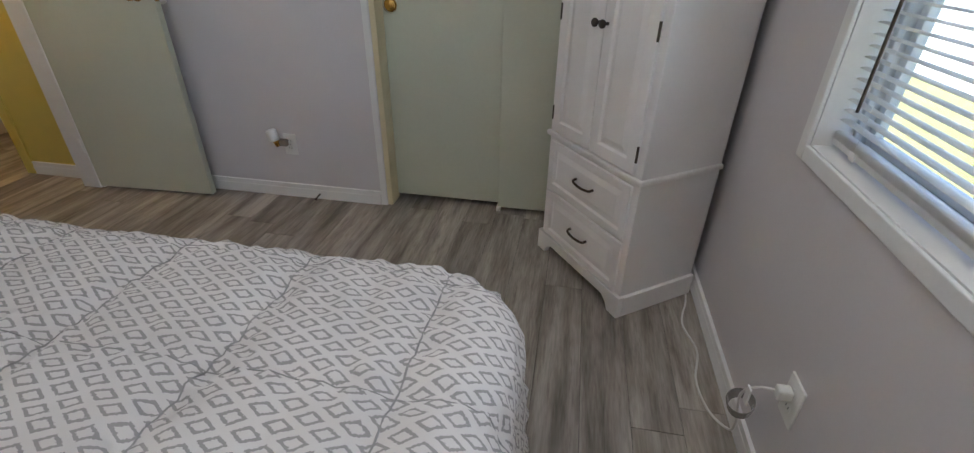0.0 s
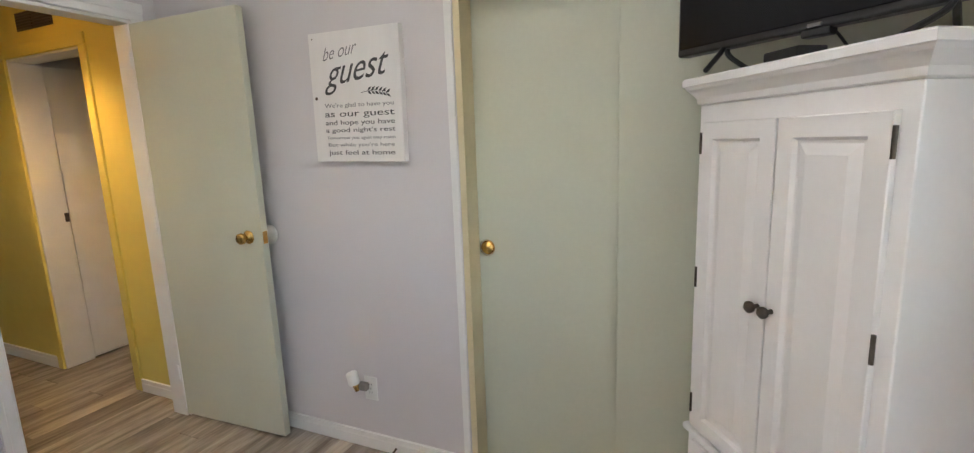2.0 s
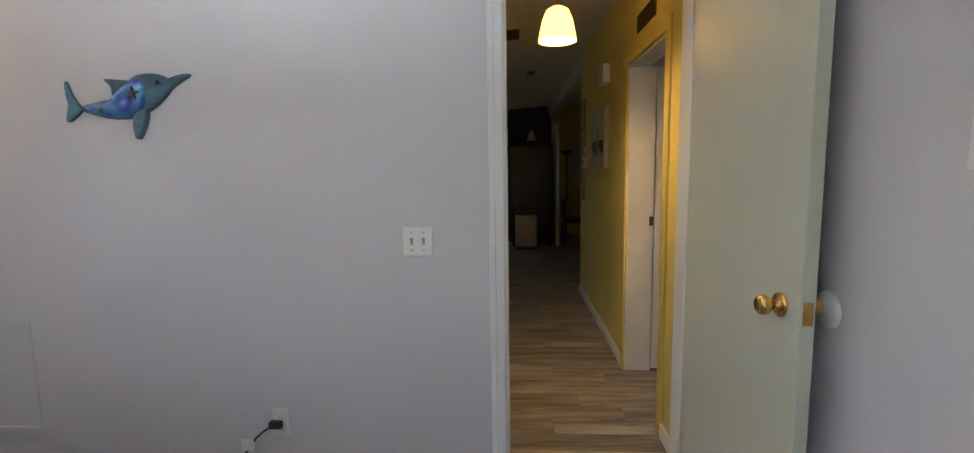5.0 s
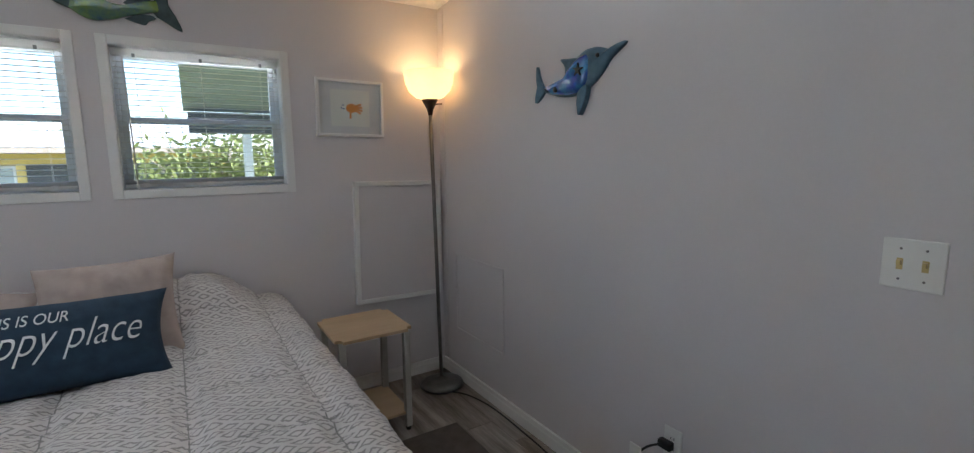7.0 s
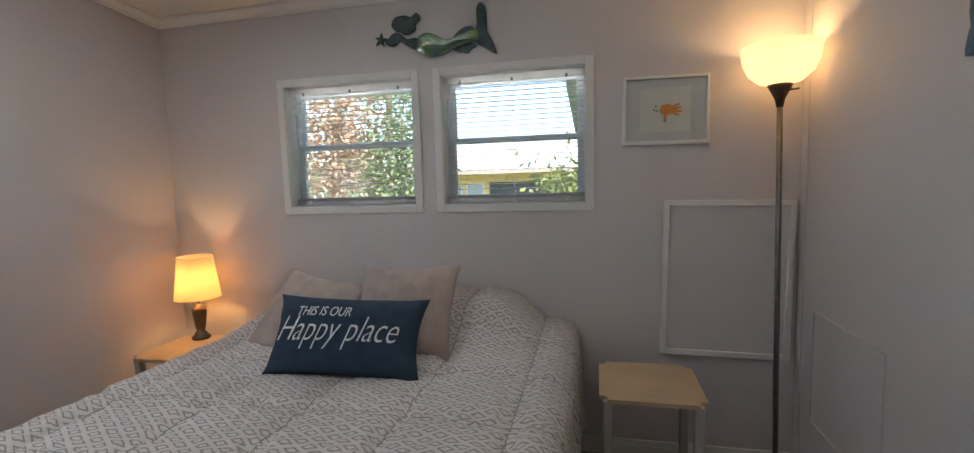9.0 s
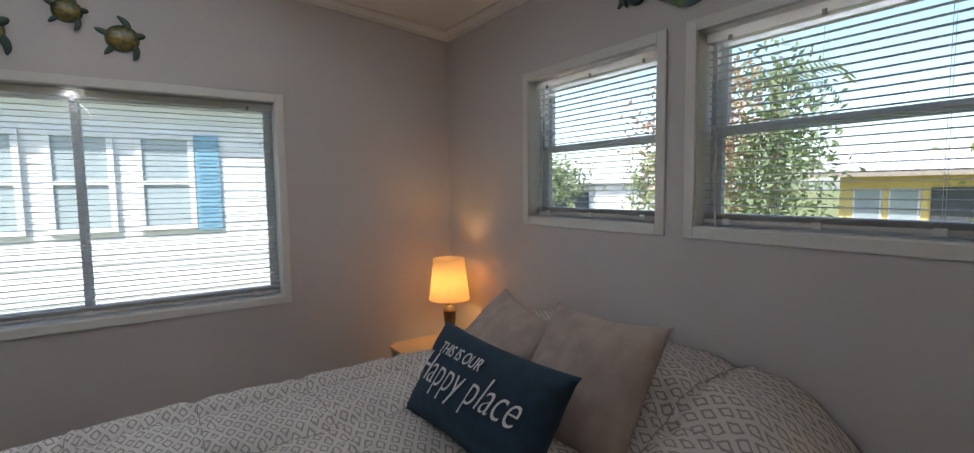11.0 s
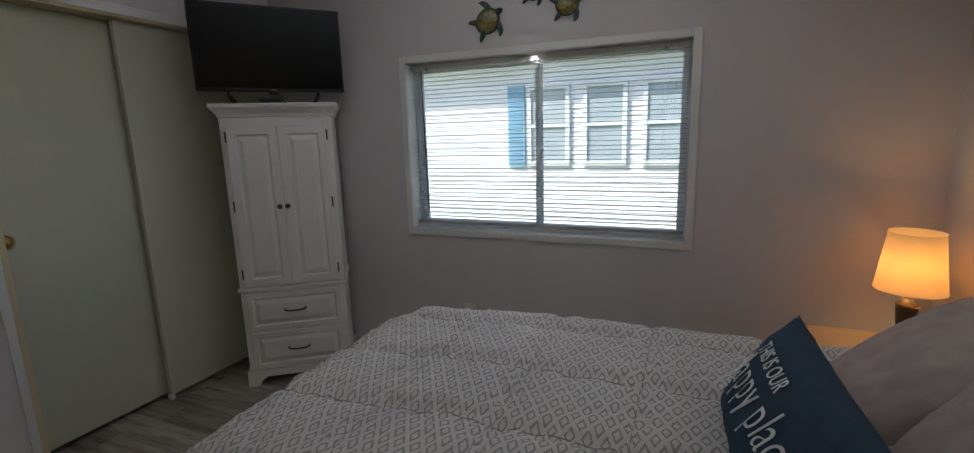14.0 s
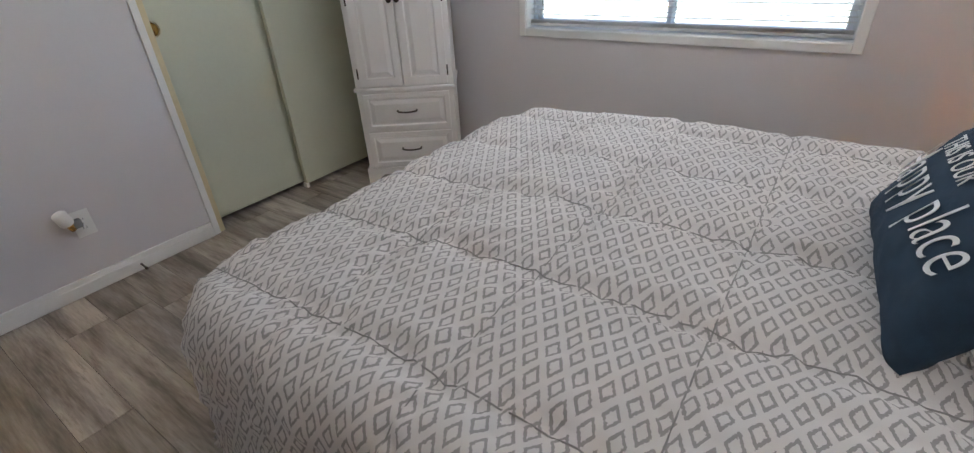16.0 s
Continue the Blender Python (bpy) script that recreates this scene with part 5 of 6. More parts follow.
def mermaid():
    """A plain cast wall figure."""
    m0 = Matrix.Translation((-0.840, S, 2.005)) @ TO_S

    def up(pts, k=5):
        return [(p.x, p.z) for p in arc([(x, 0, z) for x, z in pts], k)]

    bm = bmesh.new()
    # torso, arm, hair, tail and fins in one casting
    slab(up([(-0.13, -0.005), (-0.175, 0.03), (-0.205, 0.025), (-0.235, 0.0), (-0.250, 0.005), (-0.235, -0.022), (-0.20, -0.030), (-0.165, -0.012), (-0.14, -0.030), (-0.10, -0.052), (-0.06, -0.060), (-0.05, -0.020), (-0.09, 0.0)]), 0.014, bm, puff=0.006)
    slab(up([(-0.19, 0.040), (-0.205, 0.065), (-0.185, 0.098), (-0.14, 0.105), (-0.105, 0.095), (-0.075, 0.112), (-0.062, 0.085), (-0.085, 0.060), (-0.09, 0.035), (-0.12, 0.020), (-0.15, 0.022), (-0.165, 0.035)]), 0.020, bm, puff=0.008)
    slab(up([(0.19, -0.022), (0.215, 0.03), (0.215, 0.10), (0.232, 0.128), (0.255, 0.110), (0.260, 0.05), (0.262, 0.0), (0.285, -0.045), (0.305, -0.098), (0.295, -0.103), (0.25, -0.075), (0.215, -0.055)]), 0.014, bm, puff=0.004)
    slab(up([(0.10, -0.012), (0.125, 0.012), (0.16, 0.028), (0.195, 0.025), (0.19, -0.01), (0.14, -0.025)]), 0.010, bm)
    slab(up([(0.10, -0.075), (0.14, -0.088), (0.17, -0.092), (0.185, -0.075), (0.21, -0.062), (0.19, -0.050), (0.14, -0.055)]), 0.010, bm)
    star = [(-0.268 + (0.034 if k % 2 == 0 else 0.013) * math.cos(math.radians(80 + 36 * k)), 0.004 + (0.034 if k % 2 == 0 else 0.013) * math.sin(math.radians(80 + 36 * k))) for k in range(10)]
    slab(star, 0.014, bm, puff=0.004)
    tail = up([(-0.075, 0.002), (-0.04, 0.016), (0.0, 0.010), (0.05, -0.018), (0.10, -0.022), (0.16, -0.012), (0.215, 0.012), (0.225, -0.03), (0.18, -0.045), (0.12, -0.062), (0.06, -0.085), (0.0, -0.097), (-0.045, -0.085), (-0.085, -0.055)])
    k = len(bm.faces)
    slab(tail, 0.016, bm, puff=0.014)
    for i, f in enumerate(bm.faces):
        f.material_index = 0 if i < k else 1
    d = link("mermaid_wall_art", bm, "mer_dark")
    d.data.materials.append(M["mer_green"])
    d.matrix_world = m0
    return tagged(d, "dark metal mermaid wall sculpture with green glass tail", "wall sculpture")


mermaid()


def turtle(y, z, size, roll, label):
    t = thing("turtle_wall_art", Matrix.Translation((E, y, z)) @ TO_E @ pose(0, 0, 0, 0, roll, 0), label, "wall sculpture", "three wall turtles")
    k = size

    def up(pts, n=5):
        return [(p.x * k, p.z * k) for p in arc([(x, 0, z) for x, z in pts], n)]

    oval = [(0.34 * k * math.cos(a), 0.31 * k * math.sin(a)) for a in [2 * math.pi * i / 28 for i in range(28)]]
    part("body", slab([(x * 1.1, z * 1.1) for x, z in oval], 0.006), "tur_dark", t)
    part("shell", slab(oval, 0.008, puff=0.018), "tur_gold", t, "amber glass shell with scrolls", smooth=True)
    for a0 in range(0, 360, 60):
        c = Vector((0.14 * k * math.cos(math.radians(a0)), 0, 0.13 * k * math.sin(math.radians(a0))))
        pts = [c + Vector((0.055 * k * (1 - j / 14) * math.cos(j * 0.8 + a0), -0.021, 0.055 * k * (1 - j / 14) * math.sin(j * 0.8 + a0))) for j in range(11)]
        part("scroll", tube(pts, 0.0011, 5), "tur_dark", t)
    part("head", slab(up([(0.28, 0.06), (0.36, 0.09), (0.46, 0.07), (0.52, 0.0), (0.46, -0.06), (0.36, -0.07), (0.28, -0.05)]), 0.010, puff=0.005), "tur_dark", t, smooth=True)
    for s in (1, -1):
        part("front_flipper", slab(up([(0.14, 0.24 * s), (0.26, 0.20 * s), (0.28, 0.34 * s), (0.20, 0.50 * s), (0.06, 0.56 * s), (0.10, 0.42 * s)]), 0.008, puff=0.003), "tur_dark", t)
        part("rear_flipper", slab(up([(-0.22, 0.18 * s), (-0.30, 0.12 * s), (-0.42, 0.20 * s), (-0.50, 0.32 * s), (-0.40, 0.32 * s), (-0.28, 0.26 * s)]), 0.008, puff=0.003), "tur_dark", t)
    return t


turtle(0.935, 1.932, 0.185, -33, "large metal sea turtle with an amber glass shell")
turtle(0.688, 2.045, 0.130, -8, "small metal sea turtle with an amber glass shell")
turtle(0.520, 1.965, 0.158, -15, "middle-sized metal sea turtle with an amber glass shell")

rug = thing("floor_mat", (-1.93, -0.01, 0), "dark woven mat on the floor beside the bed", "mat")
part("mat", B(-0.225, 0.225, -0.36, 0.36, 0.0, 0.010, bevel=0.003), "mat", rug)

# ---- hall and kitchen beyond the doorway ----
HN = 2.375
wall("wall_hall_north", "yellow sponged hall wall with a doorway", [
    (-3.02, W - T, HN, HN + 0.12, 0, None), (-5.95, -3.80, HN, HN + 0.12, 0, None), (-3.80, -3.02, HN, HN + 0.12, 2.0, None)], "yellow")
wall("wall_hall_east", "yellow hall side of the bedroom wall", [(W - T - 0.014, W - T, -2.2, DOOR[0] - 0.06, 0, None), (W - T - 0.014, W - T, DOOR[1] + 0.02, HN, 0, None), (W - T - 0.014, W - T, DOOR[0] - 0.06, DOOR[1] + 0.02, DOOR[2] + 0.02, None)], "yellow")
# the gap in this wall is unseen, added to let daylight into the kitchen
wall("wall_kitchen_south", "yellow wall closing the living area, with an added opening for daylight", [(-11.1, -8.2, -2.2, -2.1, 0, None), (-6.8, W - T, -2.2, -2.1, 0, None), (-8.2, -6.8, -2.2, -2.1, 0, 1.1), (-8.2, -6.8, -2.2, -2.1, 1.9, None)], "yellow")
wall("wall_kitchen_west", "black painted kitchen wall", [(-10.98, -10.9, -2.1, 2.5, 0, None)], "blackpaint")
wall("wall_fridge_back", "black painted wall above the refrigerator", [(-9.99, -9.96, 1.55, 2.30, 1.75, None)], "blackpaint")
wall("wall_dining_west", "yellow dining room wall", [(-10.95, -10.5, 2.44, 5.3, 0, None)], "yellow")
wall("wall_dining_north", "yellow wall closing the dining room", [(-10.5, -5.95, 5.2, 5.3, 0, None), (-6.07, -5.95, HN + 0.12, 5.2, 0, None)], "yellow")
wall("wall_bath", "grey walls of the room off the hall", [(-3.98, -3.88, HN + 0.12, 4.2, 0, None), (-2.9, -2.8, HN + 0.12, 4.2, 0, None), (-3.88, -2.9, 4.1, 4.2, 0, None)])
trim("trim_partition", "white end post of the kitchen partition", [(-9.98, -9.1, 2.385, 2.435, 0, 2.12), (-10.0, -9.08, 2.370, 2.450, 2.12, 2.16)])
trim("trim_header", "white beam over the dining opening", [(-10.5, -5.96, HN, HN + 0.10, 2.36, 2.60)])
trim("trim_hall_door", "white doorway casing and jambs in the hall", [
    (-3.80, -3.786, HN, HN + 0.17, 0, 1.985), (-3.034, -3.02, HN, HN + 0.13, 0, 1.985), (-3.80, -3.02, HN, HN + 0.13, 1.985, 1.999)])
trim("trim_hall_casing", "yellow painted casing round the hall doorway", [
    (-3.86, -3.80, HN - 0.014, HN, 0, 2.0), (-3.02, -2.96, HN - 0.014, HN, 0, 2.0), (-3.86, -2.96, HN - 0.014, HN, 2.0, 2.065)], "yellow")
baseboard("baseboard_hall_a", -3.0 + 0.045, W - T - 0.02, HN - 0.012, HN)
baseboard("baseboard_hall_b", -5.95, -3.865, HN - 0.012, HN)
baseboard("baseboard_bath", -3.88, -3.866, HN + 0.18, 4.09)
hd = thing("door_2", (-3.785, HN + 0.13, 0.012), "white inner door swung open off the hall", "door", kind="structure")
part("leaf", B(-0.05, -0.014, 0.045, 0.72, 0, 1.97, bevel=0.002), "white", hd)
part("strike", B(0.0, 0.003, 0.012, 0.036, 0.97, 1.03), "bronze", hd, "dark strike plate")


def vent(name, m, w, h, n, label):
    v = thing(name, m, label, "air vent")
    part("frame", B(-w / 2, w / 2, -0.006, 0.0, 0, h, bevel=0.002), "wick", v)
    for k in range(2):
        for i in range(n):
            z = 0.012 + (h - 0.024) * i / (n - 1)
            x = -w / 4 if k == 0 else w / 4
            part("slat", B(x - w / 4 + 0.012, x + w / 4 - 0.012, -0.011, -0.006, z - 0.003, z + 0.003), "bronze", v)
    return v


vent("wall_vent", Matrix.Translation((-3.415, HN, 2.135)), 0.37, 0.10, 6, "brown louvred vent over the hall doorway")
cv = vent("ceiling_vent", Matrix.Translation((-4.80, 1.70, ceil_z(1.70))) @ pose(0, 0, 0, 90 + math.degrees(math.atan(0.09)), 0, 0), 0.30, 0.16, 6, "dark louvred vent in the hall ceiling")
vent("ceiling_vent", Matrix.Translation((-8.3, 1.35, ceil_z(1.35))) @ pose(0, 0, 0, 90 + math.degrees(math.atan(0.09)), 0, 0), 0.30, 0.16, 6, "dark louvred vent in the kitchen ceiling")

pl = thing("pendant_lamp", (-3.155, 1.866, 0), "small hall ceiling lamp with an amber glass bell shade", "ceiling lamp")
_ct = ceil_z(1.866)
part("canopy", lathe([(0, _ct), (0.055, _ct), (0.05, _ct - 0.025), (0.02, _ct - 0.04), (0, _ct - 0.04)], 24), "brass", pl, smooth=True)
part("stem", lathe([(0, 2.15), (0.010, 2.15), (0.010, _ct - 0.03), (0, _ct - 0.03)], 12), "brass", pl)
part("shade", lathe([(0.030, 2.16), (0.055, 2.145), (0.075, 2.10), (0.088, 2.04), (0.096, 1.995), (0.092, 1.995), (0.083, 2.04), (0.070, 2.098), (0.050, 2.138), (0.030, 2.15)], 32), "pendant", pl, "lit amber glass bell", smooth=True)

db = thing("doorbell_chime", (-4.52, HN, 2.0), "cream doorbell chime box on the yellow wall", "doorbell chime")
part("cover", B(-0.10, 0.10, -0.055, 0, 0, 0.14, bevel=0.008), "paper", db)
cvs = thing("canvas_picture", (-4.74, HN, 1.355), "beach canvas picture on the yellow wall", "picture")
part("canvas", B(-0.29, 0.29, -0.035, 0, 0, 0.475, bevel=0.003), "canvas", cvs)
part("painted_sand", slab([(-0.286, 0.004), (0.286, 0.004), (0.286, 0.09), (0.10, 0.15), (-0.12, 0.11), (-0.286, 0.16)], 0.0006), "signgrey", cvs, at=pose(0, -0.0352, 0))
part("painted_sea", slab([(-0.286, 0.165), (-0.12, 0.115), (0.10, 0.155), (0.286, 0.095), (0.286, 0.22), (-0.286, 0.225)], 0.0006), "teal", cvs, at=pose(0, -0.0352, 0))
part("painted_rock", slab([(-0.06, 0.10), (0.02, 0.09), (0.09, 0.13), (0.07, 0.24), (0.02, 0.33), (-0.03, 0.27)], 0.0012), "bark", cvs, at=pose(0, -0.0352, 0))
ts = thing("height_board", (-5.72, HN, 1.03), "tall weathered wooden board sign on the yellow wall", "wall sign")
part("board", B(-0.09, 0.09, -0.025, 0, 0, 1.02, bevel=0.003), "signgrey", ts)
for k in range(9):
    part("mark", B(-0.04, 0.04, -0.0265, -0.025, 0.08 + k * 0.105, 0.10 + k * 0.105), "ink", ts)
th = thing("thermostat", (-5.52, HN, 1.36), "cream thermostat box on the yellow wall", "thermostat")
part("case", B(-0.06, 0.06, -0.04, 0, 0, 0.11, bevel=0.006), "paper", th)
part("dial", lathe([(0, 0), (0.02, 0), (0.018, 0.01), (0, 0.01)], 16, m=pose(0, -0.04, 0.06, 90)), "bronze", th)
part("sensor", B(-0.04, 0.04, -0.03, 0, 0.14, 0.21, bevel=0.005), "paper", th)

fr = thing("refrigerator", (-9.5, 1.93, 0), "tall black refrigerator standing side-on", "refrigerator")
part("body", B(-0.40, 0.40, -0.32, 0.39, 0.02, 1.755, bevel=0.012), "fridge", fr)
for z0, z1 in ((0.06, 0.62), (0.63, 1.75)):
    part("door", B(-0.40, 0.40, -0.40, -0.325, z0, z1, bevel=0.015), "fridge", fr)
part("handle", tube(arc([(0.34, -0.41, 0.70), (0.34, -0.455, 0.78), (0.34, -0.465, 1.1), (0.34, -0.455, 1.42), (0.34, -0.41, 1.50)], 6), 0.013, 8), "stainless", fr, "curved steel handle", smooth=True)
for _x in (-0.33, 0.33):
    for _y in (-0.28, 0.33):
        part("foot", B(_x - 0.03, _x + 0.03, _y - 0.03, _y + 0.03, 0, 0.02), "black", fr)
tc = thing("trash_can", (-8.93, 1.86, 0), "brushed steel step trash can before the refrigerator", "trash can")
part("bin", B(-0.14, 0.14, -0.19, 0.19, 0.03, 0.585, bevel=0.03, seg=4), "stainless", tc)
part("lid", B(-0.145, 0.145, -0.195, 0.195, 0.588, 0.64, bevel=0.02, seg=3), "black", tc)
part("base", B(-0.135, 0.135, -0.185, 0.185, 0.0, 0.03, bevel=0.006), "black", tc)
part("pedal", B(0.13, 0.18, -0.05, 0.05, 0.01, 0.03, bevel=0.005), "black", tc)


def kitchen_cabinet(y0, y1, z0, z1, depth, label, doors):
    c = thing("kitchen_cabinet", (-10.9, (y0 + y1) / 2, z0), label, "cabinet", "white kitchen cabinets")
    w, h = y1 - y0, z1 - z0
    part("body", B(0, depth, -w / 2, w / 2, 0, h, bevel=0.002), "white", c)
    dw = w / 2
    for (a, b) in doors:
        for k in range(2):
            at = Matrix.Translation((depth + 0.001, -w / 2 + k * dw + 0.004, a)) @ TO_W
            dr = part("door", panel_front(dw - 0.008, b - a, 0.018, 0.055), "white", c, at=at)
            kx = dw - 0.045 if k == 0 else 0.03
            part("handle", tube([(kx, -0.03, (b - a) * 0.3 if a > 0.5 else (b - a) * 0.82), (kx, -0.03, (b - a) * 0.3 + 0.10 if a > 0.5 else (b - a) * 0.82 + 0.10)], 0.005, 6), "steel", dr)
    return c


kitchen_cabinet(1.08, 1.75, 0.0, 2.12, 0.62, "tall white panelled pantry cabinet", [(0.12, 1.30), (1.32, 2.08)])
kitchen_cabinet(0.30, 1.07, 1.40, 2.06, 0.34, "white wall cabinet over the counter", [(0.02, 0.64)])
dwsh = thing("dishwasher", (-10.9, 0.75, 0), "steel-fronted dishwasher under the counter", "dishwasher")
part("front", B(0.58, 0.61, -0.31, 0.31, 0.10, 0.86, bevel=0.006), "stainless", dwsh)
part("body", B(0.0, 0.575, -0.31, 0.31, 0.0, 0.86), "black", dwsh)
ctp = thing("countertop", (-10.9, 0.2, 0.862), "dark stone kitchen worktop", "countertop")
part("slab", B(0, 0.64, -0.9, 0.875, 0, 0.04, bevel=0.004), "black", ctp)
bks = thing("backsplash", (-10.9, 0.2, 0.904), "dark mosaic tile backsplash", "backsplash")
part("tiles", B(0, 0.012, -0.9, 0.87, 0, 0.49), "backsplash", bks)
kt = thing("canister", (-10.55, 0.98, 0.902), "teal kitchen canister on the worktop", "canister")
part("jar", lathe([(0, 0), (0.09, 0), (0.10, 0.05), (0.10, 0.24), (0.08, 0.27), (0, 0.27)], 24), "teal", kt, smooth=True)
part("lid", lathe([(0, 0.271), (0.085, 0.271), (0.085, 0.295), (0.02, 0.305), (0.015, 0.33), (0, 0.33)], 24), "black", kt, smooth=True)
kp = thing("glass_pendant", (-6.5, 1.86, 0), "clear glass pendant on a wire in the kitchen", "pendant lamp")
_kc = ceil_z(1.86)
part("canopy", lathe([(0, _kc), (0.05, _kc), (0.045, _kc - 0.03), (0, _kc - 0.03)], 20), "steel", kp)
part("wire", tube([(0, 0, _kc - 0.03), (0.006, 0.004, 2.1), (0, 0, 1.80)], 0.003, 5), "steel", kp)
part("shade", lathe([(0.012, 1.80), (0.03, 1.78), (0.05, 1.72), (0.062, 1.69), (0.060, 1.69), (0.047, 1.72), (0.027, 1.777)], 24), "clearplastic", kp, smooth=True)
dl = thing("floor_lamp", (-10.2, 2.68, 0), "thin black torchiere floor lamp in the dining room", "floor lamp")
part("base", lathe([(0, 0), (0.12, 0), (0.11, 0.02), (0.02, 0.03), (0, 0.03)], 24), "black", dl)
part("pole", lathe([(0, 0.03), (0.010, 0.03), (0.010, 1.60), (0, 1.60)], 10), "black", dl)
part("shade", lathe([(0.01, 1.60), (0.06, 1.62), (0.13, 1.70), (0.128, 1.70), (0.055, 1.628), (0.01, 1.61)], 24), "black", dl, smooth=True)
dc = thing("dining_chair", (-9.15, 2.72, 0), "dark upholstered dining chair", "chair")
part("seat", B(-0.22, 0.22, -0.22, 0.22, 0.42, 0.50, bevel=0.02), "black", dc)
part("backrest", B(-0.22, 0.22, -0.24, -0.17, 0.50, 0.82, bevel=0.025), "black", dc)
for _x in (-0.19, 0.19):
    for _y in (-0.20, 0.19):
        part("leg", B(_x - 0.02, _x + 0.02, _y - 0.02, _y + 0.02, 0, 0.42), "black", dc)
pic2 = thing("canvas_picture", Matrix.Translation((-10.5, 3.15, 1.20)) @ TO_W, "seascape canvas on the dining room wall", "picture")
part("canvas", B(-0.35, 0.35, -0.03, 0, 0, 0.65, bevel=0.003), "canvas", pic2)

# ---- out of doors ----
GZ = -0.70
tagged(link("ground", B(-150, 160, -160, 150, GZ - 0.2, GZ), "grass"), "patchy sunlit lawn", "ground", kind="structure")
tagged(link("road", B(-60, 80, -21, -15.5, GZ, GZ + 0.012), "asphalt"), "grey asphalt lane", "road", kind="structure")
tagged(link("pavement", B(8.5, 16.5, -15.5, -9, GZ, GZ + 0.02), "concrete"), "pale concrete drive", "pavement", kind="structure")
tagged(link("wall_under_home", B(-11.2, E + OUT, S - OUT, 5.4, GZ, -0.06), "siding"), "white skirting under the home", "wall", kind="structure")


def sash_window(parent, name, y, z, w, h, x):
    wn = part(name, bmesh.new(), "vinylframe", parent)
    bm = bmesh.new()
    t = 0.07
    for a in ((y - w / 2 - t, y - w / 2, z - t, z + h + t), (y + w / 2, y + w / 2 + t, z - t, z + h + t), (y - w / 2, y + w / 2, z - t, z), (y - w / 2, y + w / 2, z + h, z + h + t), (y - w / 2, y + w / 2, z + h / 2 - 0.025, z + h / 2 + 0.025)):
        box(bm, x - 0.045, x + 0.01, a[0], a[1], a[2], a[3], bevel=0.004)
    bm.to_mesh(wn.data)
    bm.free()
    for k in range(2):
        part("pane", B(x - 0.012, x - 0.006, y - w / 2, y + w / 2, z + k * (h / 2 + 0.025), z + h / 2 - 0.025 + k * (h / 2 + 0.025)), "pane", wn)
    return wn


def neighbour_home():
    hx = 6.0
    h = thing("neighbour_home", (0, 0, 0), "white sided mobile home with blue shutters next door", "house")
    y0, y1, top = -2.6, 12.0, 2.55
    part("wall", B(hx + 0.02, hx + 4, y0, y1, GZ, top), "siding", h)
    # lapped boards on the face
    board = None
    n = int((top - GZ - 0.4) / 0.115)
    for i in range(n):
        z = GZ + 0.45 + i * 0.115
        if board is None:
            bm = bmesh.new()
            vs = [bm.verts.new(p) for p in ((0.02, y0, 0.118), (0.02, y1, 0.118), (0.006, y1, 0.0), (0.006, y0, 0.0), (0.02, y1, 0.0), (0.02, y0, 0.0))]
            bm.faces.new((vs[0], vs[1], vs[2], vs[3]))
            bm.faces.new((vs[3], vs[2], vs[4], vs[5]))
            bmesh.ops.recalc_face_normals(bm, faces=bm.faces)
            board = part("siding_board", bm, "siding", h, at=pose(hx, 0, z))
        else:
            twin(board, h, pose(hx, 0, z))
    part("roof", B(hx - 0.35, hx + 4.3, y0 - 0.3, y1 + 0.3, top, top + 0.16, bevel=0.02), "metalroof", h)
    part("gutter", B(hx - 0.45, hx - 0.352, y0 - 0.3, y1 + 0.3, top + 0.02, top + 0.12, bevel=0.015), "white", h)
    for y, w in ((2.09, 0.56), (1.20, 0.53), (0.32, 0.51)):
        sash_window(h, "window", y, 0.90, w, 1.13, hx)
    for y in (2.625, -0.16):
        sh = part("shutter", B(hx - 0.035, hx - 0.005, y - 0.145, y + 0.145, 0.81, 2.115, bevel=0.004), "shutter", h, "blue louvred shutter")
        for i in range(22):
            z = 0.88 + i * 0.053
            part("louvre", B(hx - 0.045, hx - 0.034, y - 0.105, y + 0.105, z, z + 0.03), "shutter", sh)
    return h


neighbour_home()


